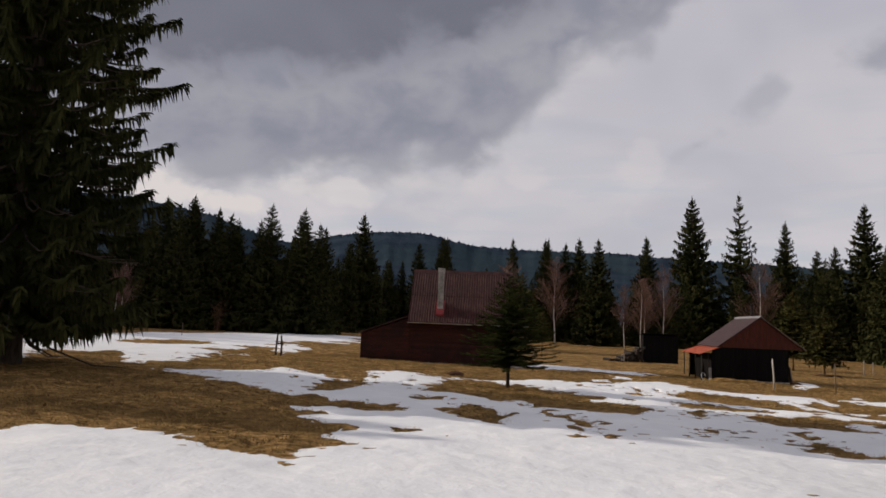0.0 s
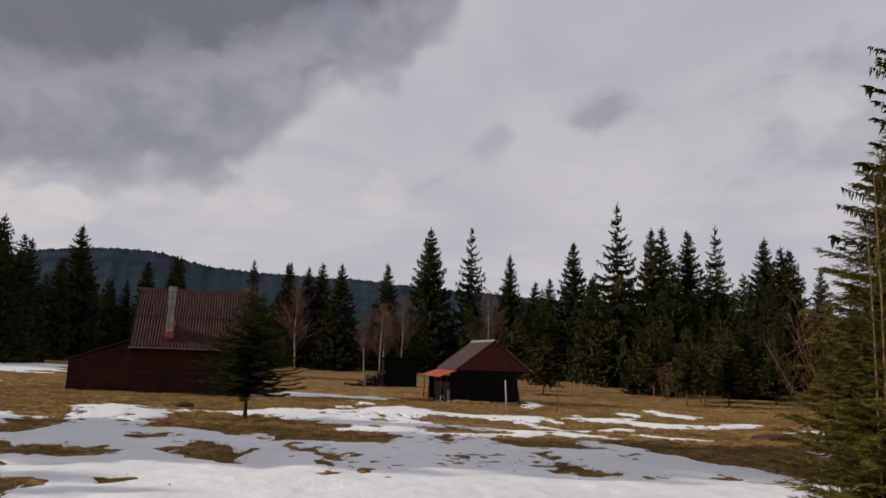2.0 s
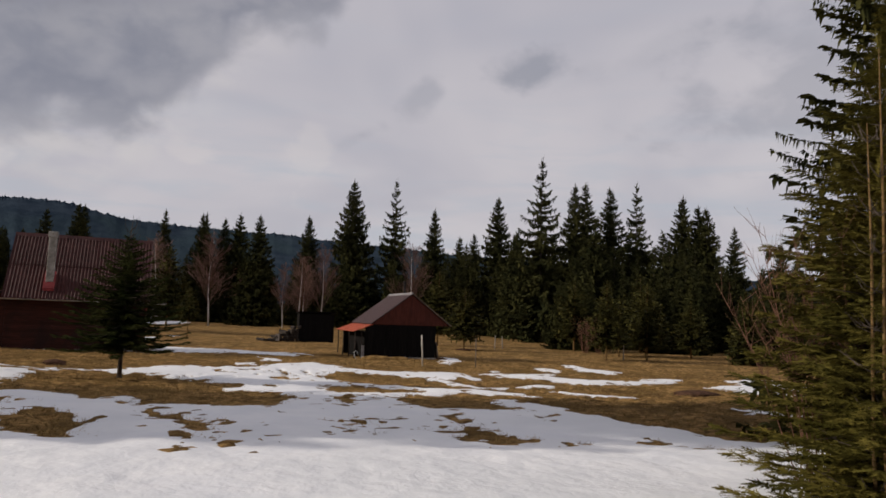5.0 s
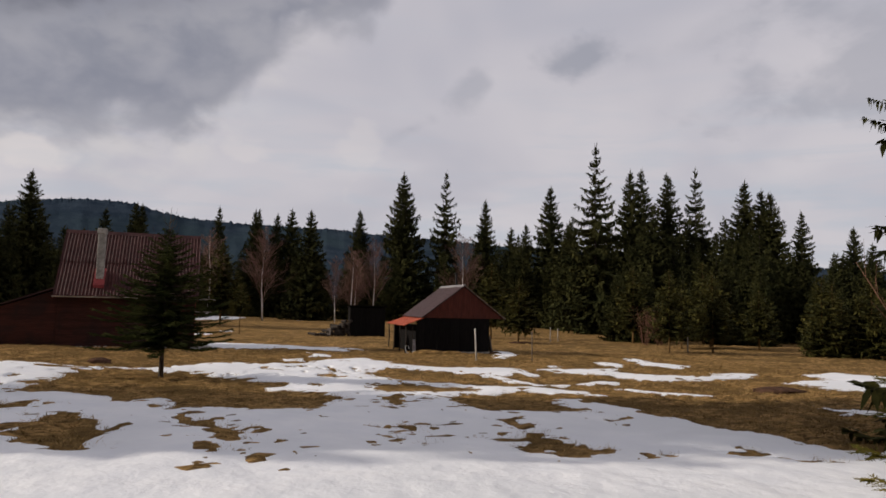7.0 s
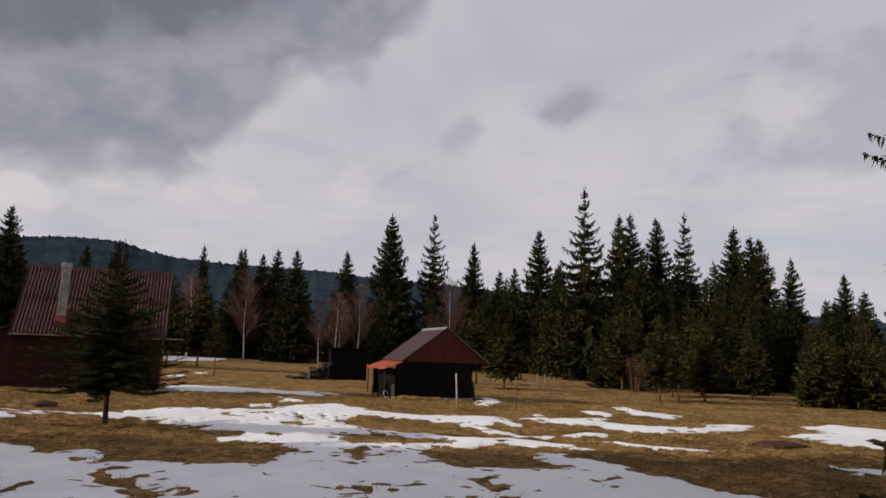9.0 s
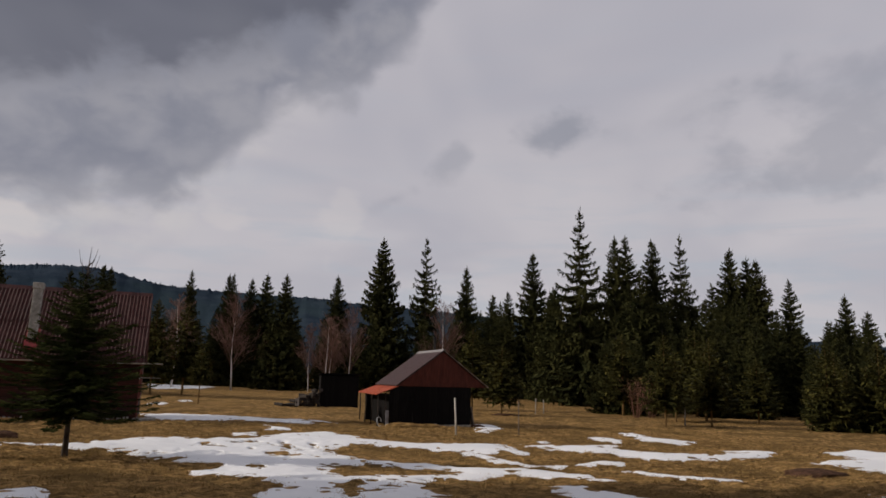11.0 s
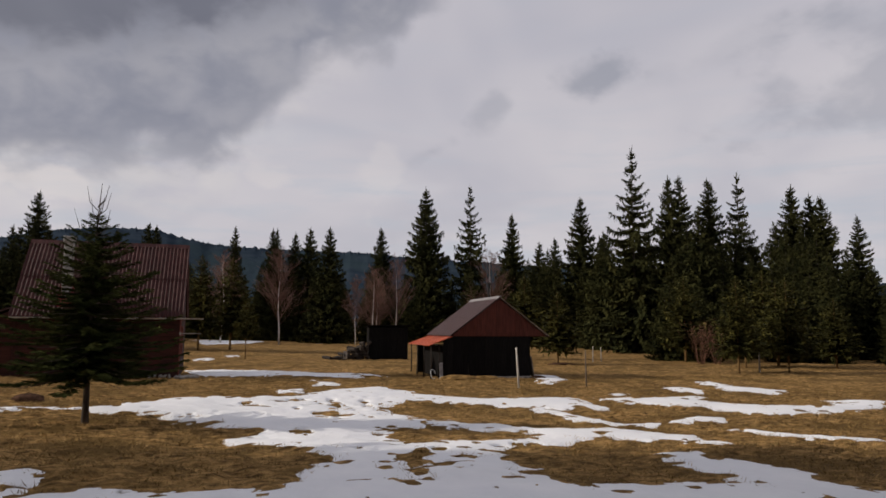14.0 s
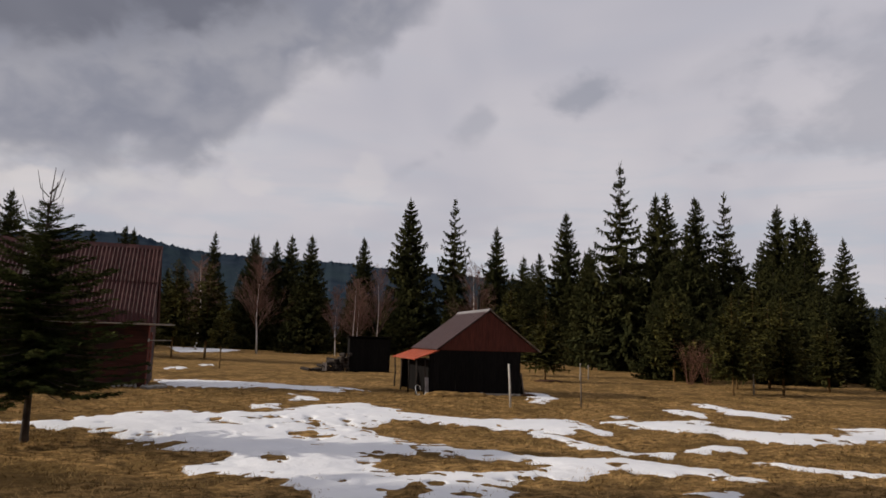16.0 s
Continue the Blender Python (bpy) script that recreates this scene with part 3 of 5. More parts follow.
def build_grass():
    """Tufts of dead grass blades on the bare patches near the path."""
    rng = np.random.default_rng(5)
    count = 170000
    y = 6.5 + 30 * rng.random(count) ** 1.3
    x = rng.uniform(-15, 26, count)
    f = cover(x, y)
    keep = (f < -0.02) & (layered(x, y, 2.2, 3, 71) > -0.25) | (f < 0.10) & (rng.random(count) < 0.35)
    x, y = x[keep], y[keep]
    z = np.where(f[keep] > -0.03, np.maximum(land(x, y), snow_top(x, y)) - 0.01, land(x, y))
    blades = 3
    verts, faces = [], []
    for k in range(blades):
        turn = rng.uniform(0, 2 * np.pi, len(x))
        long = rng.uniform(0.05, 0.13, len(x))
        lean = rng.uniform(1.05, 1.52, len(x))
        wide = rng.uniform(0.004, 0.010, len(x))
        ox, oy = x + rng.normal(0, 0.05, len(x)), y + rng.normal(0, 0.05, len(x))
        tip = np.stack([ox + long * np.sin(lean) * np.cos(turn), oy + long * np.sin(lean) * np.sin(turn), z + long * np.cos(lean) + 0.01], -1)
        a = np.stack([ox - wide * np.sin(turn), oy + wide * np.cos(turn), z - 0.02], -1)
        b = np.stack([ox + wide * np.sin(turn), oy - wide * np.cos(turn), z - 0.02], -1)
        verts.append(np.stack([a, b, tip], 1).reshape(-1, 3))
    verts = np.concatenate(verts)
    mesh = raw_mesh("grass_tufts", verts.tolist(), np.arange(len(verts)).reshape(-1, 3).tolist())
    mesh.materials.append(BLADE)
    tagged(new("grass_tufts", mesh), "short flattened straw-coloured dead grass blades on the meadow", "grass", kind="stuff")


build_grass()


# ---- far hills ----
def build_hills():
    """Wooded ridge on the skyline, with a fine saw edge of treetops: rise in degrees by bearing."""
    far, seed = 1500.0, 3
    bearing = (-180, -70, -45, -34, -28, -25.2, -22.3, -19.7, -17.4, -15.6, -14.2, -12.5, -9.5, -7.5, -5.5, -4, -2.3, -0.5, 2, 6, 11, 16, 24, 40, 58, 80, 180)
    degrees_up = (5.0, 5.2, 7.0, 8.5, 8.6, 8.2, 7.85, 6.95, 6.3, 5.95, 6.35, 6.85, 7.2, 7.38, 7.35, 7.2, 6.75, 6.5, 6.3, 6.2, 6.15, 5.7, 5.2, 4.2, 2.6, 4.0, 5.0)
    turn = np.radians(np.arange(-180, 180, 0.07))
    deg = np.degrees(turn)
    up = np.interp(deg, bearing, degrees_up)
    up = np.convolve(np.pad(up, 8, mode="wrap"), np.ones(17) / 17, "valid")
    top = far * np.tan(np.radians(up)) + 3 + 1.5 * layered(deg, deg * 0 + seed, 0.6, 3, seed)
    saw = np.abs(lattice(deg * 8.3, deg * 0, seed + 4)) ** 1.5 * 5 + np.abs(lattice(deg * 3.1, deg * 0, seed + 5)) * 2
    rings = []
    for k, (r, part_of) in enumerate(((far * 0.55, 0.0), (far * 0.7, 0.25), (far * 0.84, 0.62), (far * 0.94, 0.9), (far, 1.0), (far * 1.06, 0.92), (far * 1.3, 0.0))):
        lift = top * part_of + (layered(deg, deg * 0 + k, 0.5, 3, seed + k) * 9 * part_of if 0 < part_of < 1 else 0) + (saw - 3 if part_of == 1.0 else 0)
        rings.append(np.stack([np.sin(turn) * r, np.cos(turn) * r, lift - 3], -1))
    count = len(turn)
    verts = np.concatenate(rings)
    faces = [(k * count + i, k * count + (i + 1) % count, (k + 1) * count + (i + 1) % count, (k + 1) * count + i) for k in range(len(rings) - 1) for i in range(count)]
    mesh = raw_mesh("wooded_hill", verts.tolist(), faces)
    mesh.materials.append(HAZY_FOREST)
    tagged(new("wooded_hill", mesh), "dark spruce-covered mountain ridge on the skyline, blue haze put into its colour", "hills", kind="structure")


build_hills()


# ---- trees ----
def crown_mesh(name, rng, height, bottom, radius, whorls, arms, fronds, size, droop=0.25, hang=0.35, power=1.0, uneven=0.25, lean=0.35, slim=0.16, feather=0, jitter=0.5, skirt=0.72, flare=5.0):
    """Needle-bearing boughs in whorls round a stem: each bough is a row of narrow sprays, spread to the sides and hanging."""
    verts, faces = [], []
    up_axis = np.array([0, 0, 1.0])

    def blade(p, along, across, wide, long):
        b = len(verts)
        mid = p + along * long * 0.42
        verts.extend([p, mid + across * wide, p + along * long, mid - across * wide])
        faces.append((b, b + 1, b + 2, b + 3))

    def spray(p, along, wide, long, turn):
        along = along / (np.linalg.norm(along) + 1e-9)
        side = np.cross(along, up_axis)
        side = side / (np.linalg.norm(side) + 1e-9)
        across = side * math.cos(turn) + np.cross(side, along) * math.sin(turn)
        if not feather:
            blade(p, along, across, wide, long)
            return
        blade(p, along, across, wide * 0.35, long)
        for k in range(feather):
            q = p + along * long * (0.08 + 0.8 * k / feather)
            for sign in (-1, 1):
                way = along * 0.65 + across * sign * 0.75 + rng.normal(0, 0.15, 3)
                blade(q, way, along * 0.8 + rng.normal(0, 0.3, 3), wide * 0.2, long * (0.30 - 0.16 * k / feather))

    for w in range(whorls):
        s = (w + rng.uniform(-0.25, 0.25)) / whorls
        s = min(max(s, 0.0), 0.985)
        z = bottom + (height - bottom) * s
        reach = radius * (1 - s) ** power * (skirt + (1 - skirt) * min(1, s * flare)) + 0.006 * height
        base = rng.uniform(0, 2 * math.pi)
        here = max(4, int(arms * (1 - 0.45 * s)))
        for k in range(here):
            a = base + 2 * math.pi * k / here + rng.normal(0, 0.22)
            s = min(max((w + rng.uniform(-jitter, jitter)) / whorls, 0.0), 0.985)
            z = bottom + (height - bottom) * s
            reach = radius * (1 - s) ** power * (skirt + (1 - skirt) * min(1, s * flare)) + 0.006 * height
            r = reach * (1 + rng.uniform(-uneven, uneven))
            if rng.random() < 0.1:
                r *= 0.55
            out = np.array([math.cos(a), math.sin(a), 0.0])
            rate = lean * (s - 0.4) * 1.6
            sag = rng.uniform(0.7, 1.3) * droop
            count = max(2, int(fronds * (0.2 + 0.8 * r / radius)))
            small = size * (0.3 + 0.7 * min(1.0, r / radius * 1.5))
            for i in range(count):
                q = (i + 0.2 + 0.7 * rng.random()) / count
                p = out * r * q + np.array([0, 0, z + r * (rate * q - sag * (1 - s) * (q * 1.3 - 0.9 * q * q) * 1.6 + 0.14 * q**3)])
                for sign in (-1, 1):
                    splay = a + sign * rng.uniform(0.3, 1.1)
                    along = np.array([math.cos(splay), math.sin(splay), rng.uniform(-0.3, 0.15) - hang * 0.5])
                    spray(p, along, small * slim * rng.uniform(0.7, 1.3), small * rng.uniform(0.6, 1.25) * (1.15 - 0.55 * q), rng.uniform(-0.6, 0.6))
                if hang and rng.random() < hang * 1.6:
                    spray(p, np.array([math.cos(a) * 0.2, math.sin(a) * 0.2, -1.0]) + rng.normal(0, 0.15, 3), small * slim * 0.8, small * rng.uniform(0.5, 1.4), rng.uniform(0, 3.1))
            spray(out * r * 0.9 + np.array([0, 0, z + r * (rate * 0.9 - sag * (1 - s) * 0.66 + 0.1)]), out + np.array([0, 0, 0.3]), small * slim * 0.8, small * 0.8, rng.uniform(0, 3.1))
    for k in range(5):
        spray(np.array([0, 0, height * (0.93 + 0.012 * k)]), np.array([rng.normal(0, 0.15), rng.normal(0, 0.15), 1.0]), height * 0.004, height * 0.045, rng.uniform(0, 3.1))
    return raw_mesh(name, [tuple(v) for v in verts], faces)


def stem_bmesh(height, radius, sides=7, bend=0.0, rng=None):
    bm = bmesh.new()
    count = 9
    path = [(bend * math.sin(3.0 * k / count), bend * math.cos(2.0 * k / count) - bend, height * k / (count - 1) - (0.3 if k == 0 else 0)) for k in range(count)]
    radii = [radius * (1.35 if k == 0 else 1.0) * (1 - 0.96 * k / (count - 1)) + 0.004 for k in range(count)]
    tube(bm, path, radii, sides)
    return bm


def limbs(mesh_rng, height, bottom, radius, whorls, arms, thick, droop=0.25, lean=0.35, power=0.85):
    """Bare woody arms of a spruce, joined."""
    bm = bmesh.new()
    for w in range(whorls):
        s = w / whorls
        z = bottom + (height - bottom) * s
        r = radius * (1 - s) ** power
        for k in range(arms):
            a = mesh_rng.uniform(0, 2 * math.pi)
            rate = lean * (s - 0.35) * 1.6
            path = [(math.cos(a) * r * q, math.sin(a) * r * q, z + r * (rate * q - droop * (1 - s) * (q * 1.3 - 0.9 * q * q) * 1.6)) for q in (0, 0.35, 0.7, 0.95)]
            tube(bm, path, [thick, thick * 0.7, thick * 0.45, thick * 0.2], 4, False)
    return bm


def spruce(kind, seed, height, radius, bottom, whorls, arms, fronds, size, stem, mat=None, bark=None, label="", category="spruce tree", group="", **shape):
    rng = np.random.default_rng(seed)
    tree = thing(kind, Matrix(), label, category, group)
    part("trunk", stem_bmesh(height * 0.985, stem, 8 if stem > 0.05 else 6), bark or BARK, tree, smooth=True)
    part_mesh("crown", crown_mesh("crown", rng, height, bottom, radius, whorls, arms, fronds, size, **shape), mat or NEEDLES, tree)
    return tree


def again(ob, m):
    """A copy of a scaled thing at the pose and scale of m."""
    return copy_thing(ob, m @ Matrix.Diagonal((1 / ob.scale.x, 1 / ob.scale.y, 1 / ob.scale.z, 1)))


def planted(x, y, height, of, wide=1.0, turn=0.0, lean=0.0):
    scale = height / of
    return Matrix.Translation((x, y, on(x, y, 0.05))) @ Euler((radians(lean), 0, turn)).to_matrix().to_4x4() @ Matrix.Diagonal((scale * wide, scale * wide, scale, 1))


WOODS = "spruces of the forest edge"
KINDS = []
for k, (rad, whorls, arms, fronds, size, power, droop, bottom) in enumerate((
        (3.5, 42, 16, 22, 0.68, 0.84, 0.32, 0.5), (4.1, 42, 17, 23, 0.68, 0.84, 0.3, 0.3), (3.1, 40, 15, 21, 0.66, 0.86, 0.42, 0.6),
        (4.4, 22, 15, 28, 0.66, 0.95, 0.6, 0.5), (3.8, 42, 17, 22, 0.68, 0.78, 0.28, 0.3),
        (4.3, 34, 14, 20, 0.74, 0.85, 0.28, 0.2), (4.7, 34, 14, 20, 0.74, 0.95, 0.32, 0.2), (3.9, 36, 14, 19, 0.72, 0.82, 0.3, 0.3))):
    KINDS.append(spruce("spruce_tree", 20 + k, 20.0, rad, bottom, whorls, arms, fronds, size, 0.2, droop=droop, power=power, uneven=0.3, jitter=0.6, hang=0.7, slim=0.24, skirt=0.85,
                        label="tall dark green spruce standing at the forest edge", group=WOODS))
USED = [False] * len(KINDS)


def forest_tree(x, y, height, kind, wide=1.0, turn=0.0):
    m = planted(x, y, height, 20.0, wide, turn)
    if not USED[kind]:
        USED[kind] = True
        KINDS[kind].matrix_basis = m
    else:
        again(KINDS[kind], m)


# the tall ones that stand out against the sky: x, y, height, kind, width
FAR_TREES = ((-18.2, 101.1, 17.6, 1, 1.1), (-6.9, 123.1, 17.2, 0, 1.0), (4.7, 118.5, 17.2, 2, 1.0), (10.4, 120.3, 17.4, 0, 1.0), (11.6, 128.2, 18.6, 2, 1.0),
             (13.9, 120.0, 17.0, 0, 1.1), (16.2, 119.8, 18.0, 4, 1.0), (17.5, 107.5, 16.4, 1, 1.15), (30.1, 130.6, 20.2, 1, 1.0))
MID_TREES = ((36.5, 123.8, 26.6, 4, 1.05), (43.1, 119.5, 27.0, 3, 0.85), (46.6, 109.6, 20.5, 0, 1.0), (53.9, 115.0, 17.0, 4, 1.0), (54.9, 111.2, 17.2, 1, 1.0),
             (53.8, 100.5, 22.0, 0, 1.15), (53.7, 94.8, 15.6, 2, 1.0), (44.0, 71.4, 21.6, 3, 1.0), (52.8, 77.5, 20.3, 1, 0.95), (57.9, 82.4, 21.9, 2, 1.1))
RIGHT_TREES = ((58.2, 77.2, 20.4, 1, 1.0), (65.2, 80.4, 22.3, 3, 0.9), (71.8, 78.5, 20.7, 1, 1.1), (74.6, 78.4, 19.8, 4, 1.0), (71.9, 74.1, 18.6, 0, 1.2),
               (70.7, 68.0, 15.2, 2, 1.2), (62.9, 54.4, 11.4, 0, 1.2), (56.1, 46.9, 8.8, 4, 1.2), (76.0, 58.0, 14.0, 1, 1.0))
LEFT_TREES = ((-41.6, 78.4, 13.2, 0, 1.1), (-36.3, 75.5, 14.8, 1, 1.0), (-31.7, 72.0, 14.4, 4, 1.2), (-31.1, 77.7, 13.9, 0, 1.1), (-28.2, 84.1, 13.6, 2, 1.3),
              (-32.1, 88.0, 10.4, 1, 1.1), (-29.7, 104.5, 14.1, 0, 1.0), (-26.9, 100.1, 14.3, 4, 1.0), (-25.4, 105.6, 11.8, 1, 1.3), (-14.9, 107.6, 11.3, 0, 1.0),
              (-13.2, 109.8, 11.6, 2, 1.0), (-10.4, 108.1, 14.4, 0, 1.1), (-6.8, 110.4, 15.8, 1, 1.0), (-46, 70, 14.5, 4, 1.1), (-51, 62, 15.0, 1, 1.1))
tree_rng = random.Random(11)
for row in (*FAR_TREES, *MID_TREES, *RIGHT_TREES, *LEFT_TREES):
    forest_tree(*row, tree_rng.uniform(0, 6.28))


def fill(az0, az1, near, far, low, high, count):
    """Rank and file between them, by bearing and distance."""
    for _ in range(count):
        a, d = radians(tree_rng.uniform(az0, az1)), tree_rng.uniform(near, far)
        forest_tree(d * math.sin(a), d * math.cos(a), tree_rng.uniform(low, high), 5 + tree_rng.randrange(3), tree_rng.uniform(0.95, 1.35), tree_rng.uniform(0, 6.28))


fill(-52, -20, 80, 100, 9, 13, 34)
fill(-38, -13, 74, 90, 11, 14.5, 22)
fill(-20, -4, 108, 130, 8, 12, 26)
fill(-30, -8, 95, 112, 11, 14.5, 16)
fill(-4, 10, 122, 145, 9, 13, 22)
fill(10, 26, 118, 145, 9, 13, 24)
fill(24, 34, 92, 125, 10, 15, 20)
fill(32, 44, 74, 98, 9, 14, 26)
fill(40, 56, 70, 95, 6, 10, 26)
fill(33, 44, 62, 74, 5.5, 8, 12)
fill(44, 60, 54, 70, 4, 6.2, 20)
fill(60, 100, 40, 70, 8, 15, 16)
fill(-100, -54, 45, 80, 10, 15, 22)
fill(105, 255, 50, 80, 9, 15, 26)

# young spruces with a clear stem, out on the meadow
YOUNG = spruce("young_spruce", 61, 4.6, 1.25, 1.05, 22, 11, 20, 0.28, 0.05, NEEDLES_YOUNG, BARK_YOUNG, droop=0.1, hang=0.1, power=0.85, lean=0.5, slim=0.2,
               label="young olive-green spruce with a thin clear stem on the meadow", group="young spruces on the meadow")
YOUNG.matrix_basis = planted(27.9, 37.4, 4.9, 4.6, 1.0)
for x, y, h, w in ((31.2, 37.6, 4.9, 1.15), (23.1, 47.7, 4.6, 1.3), (1.4, 68.5, 7.8, 1.0), (3.9, 70.5, 7.9, 1.1), (40.2, 49.2, 6.6, 1.2), (36.5, 44.0, 5.2, 1.3), 
                   (34.5, 50.5, 6.0, 1.2), (24.6, 56.0, 6.4, 1.2), (33.6, 43.5, 4.4, 1.2), (38.5, 41.5, 4.2, 1.4)):
    again(YOUNG, planted(x, y, h, 4.6, w, tree_rng.uniform(0, 6.28)))

BUSHY = spruce("young_spruce", 62, 4.6, 1.3, 0.12, 24, 11, 20, 0.3, 0.05, NEEDLES_YOUNG, BARK_YOUNG, droop=0.12, hang=0.15, power=0.85, lean=0.5, slim=0.2,
               label="bushy olive-green young spruce with boughs to the ground", group="young spruces on the meadow")
BUSHY.matrix_basis = planted(46.0, 42.0, 4.2, 4.6, 1.1)
for k in range(22):
    a, d = radians(46 + 16 * (k + tree_rng.random()) / 22), tree_rng.uniform(50, 60)
    again(BUSHY, planted(d * math.sin(a), d * math.cos(a), tree_rng.uniform(2.8, 4.8), 4.6, tree_rng.uniform(0.9, 1.3), tree_rng.uniform(0, 6.28)))

LONG_STEM = spruce("young_spruce", 63, 3.6, 0.85, 1.55, 13, 10, 18, 0.24, 0.045, NEEDLES_YOUNG, BARK_YOUNG, droop=0.1, hang=0.1, power=0.7, lean=0.4, slim=0.22,
                   label="young spruce with a long bare stem behind the cottage", group="young spruces on the meadow")
LONG_STEM.matrix_basis = planted(4.6, 53.2, 3.6, 3.6, 1.0)

# the sapling before the cottage
SAPLING = spruce("spruce_sapling", 71, 3.8, 1.5, 0.9, 24, 14, 50, 0.22, 0.055, NEEDLES_SAPLING, BARK, droop=0.06, hang=0.0, power=0.78, uneven=0.42, lean=0.3, slim=0.2, feather=8, jitter=0.5, skirt=0.9,
                 label="sparse young spruce with bare top shoots standing in dead grass")
SAPLING.matrix_basis = Matrix.Translation((0.893, 21.978, on(0.893, 21.978, 0.04)))


def bare_shoots(seed):
    rng, bm = random.Random(seed), bmesh.new()
    tube(bm, [(0, 0, 3.2), (0.02, 0, 3.8), (0.05, 0.01, 4.35)], [0.02, 0.012, 0.004], 5)
    for k in range(14):
        a, z = rng.uniform(0, 6.28), rng.uniform(3.3, 4.05)
        long = rng.uniform(0.22, 0.42) * (4.6 - z)
        path = [(0, 0, z), (math.cos(a) * long * 0.55, math.sin(a) * long * 0.55, z + 0.12), (math.cos(a) * long * 0.8, math.sin(a) * long * 0.8, z + 0.25 + 0.5 * long)]
        tube(bm, path, [0.010, 0.007, 0.003], 4, False)
    return bm


part("bough_wood", limbs(random.Random(3), 3.7, 0.95, 1.35, 16, 9, 0.012, droop=0.06, lean=0.22, power=0.78), BARK, SAPLING)
part("bare_top", bare_shoots(4), BARK, SAPLING, "bare pale twigs at the top")

# the big spruce beside the start of the path
BIG = spruce("big_spruce", 81, 20.0, 3.95, 1.75, 27, 19, 100, 0.44, 0.3, droop=0.34, hang=0.95, power=0.35, skirt=0.7, flare=2.6, uneven=0.24, lean=0.22, slim=0.115, jitter=0.22,
             label="large dark spruce with drooping boughs and hanging twigs", group="big spruces by the path")
BIG.matrix_basis = planted(-13.2, 17.5, 22.0, 20.0, 0.95)
part("bough_wood", limbs(random.Random(6), 20.0, 1.3, 3.4, 23, 14, 0.045, droop=0.34, lean=0.22, power=0.38), BARK, BIG)
HIGH = spruce("big_spruce", 82, 17.0, 4.5, 4.9, 28, 16, 74, 0.24, 0.27, droop=0.3, hang=0.7, power=0.75, uneven=0.34, lean=0.2, slim=0.16, jitter=0.35,
              label="large dark spruce with long boughs high up the trunk", group="big spruces by the path")
HIGH.matrix_basis = planted(19.3, 11.0, 17.6, 17.0, 1.0, 2.2)
for x, y, h, turn in ((-17.5, 18.2, 21.0, 2.0), (-22.5, 19.0, 24.0, 4.4)):
    again(BIG, planted(x, y, h, 20.0, 0.9, turn))
SIDE = spruce("side_spruce", 84, 11.0, 2.7, 0.7, 28, 14, 62, 0.32, 0.14, NEEDLES_YOUNG, BARK, droop=0.22, hang=0.25, power=0.7, uneven=0.24, lean=0.45, slim=0.2, jitter=0.35, skirt=0.95,
              label="mid-sized green spruce with upswept bough tips beside the path")
SIDE.matrix_basis = planted(13.6, 9.5, 11.0, 11.0, 1.0, 1.0)
forest_tree(15.6, 8.2, 9.5, 1, 0.9, 2.0)
# two unseen spruces added left of the view to shade the near grass
forest_tree(-17.5, 12.4, 7.5, 1, 1.4, 0.6)
forest_tree(-21.5, 14.0, 9.0, 4, 1.4, 1.9)
for x, y, h in ((-33.0, 46.0, 9.0), (-36.5, 50.0, 10.0), (-31.0, 50.5, 8.5), (-39.0, 46.0, 9.5), (-35.0, 55.0, 10.5), (-42.0, 52.0, 10.0)):
    forest_tree(x, y, h, 5 + int(h * 2) % 3, 1.3, h)

# two slender firs close to the path
SLENDER = spruce("slender_fir", 91, 4.4, 0.98, 0.15, 34, 12, 34, 0.22, 0.018, NEEDLES_FIR, BARK_YOUNG, droop=0.03, hang=0.0, power=0.95, uneven=0.45, lean=0.55, slim=0.15, feather=6, skirt=0.95,
                 label="slender young fir with a pale thin stem beside the path", group="slender firs by the path")
part("bough_wood", limbs(random.Random(9), 4.2, 0.3, 0.9, 22, 7, 0.005, droop=0.03, lean=0.55, power=1.0), BARK, SLENDER)
SLENDER.matrix_basis = planted(6.55, 5.45, 4.3, 4.4, 1.1, 0.5)
for x, y, h, wide, turn in ((7.2, 5.75, 5.0, 1.25, 2.5), (7.7, 5.2, 4.6, 1.25, 4.1), (9.2, 6.6, 3.6, 1.2, 5.1), (6.5, 4.7, 3.0, 1.5, 1.3), (7.9, 6.0, 4.4, 1.0, 3.2)):
    again(SLENDER, planted(x, y, h, 4.4, wide, turn))


def sparse_shoots(seed, height):
    """Short thin twigs in whorls up a leader."""
    rng, bm = random.Random(seed), bmesh.new()
    for w in range(int(height / 0.28)):
        z = 0.5 + w * 0.28
        for k in range(4):
            a, long = rng.uniform(0, 6.28), rng.uniform(0.12, 0.42) * (1.15 - z / height * 0.8)
            tube(bm, [(0, 0, z), (math.cos(a) * long * 0.6, math.sin(a) * long * 0.6, z + 0.05), (math.cos(a) * long, math.sin(a) * long, z + 0.14)], [0.005, 0.0035, 0.0015], 4, False)
    return bm


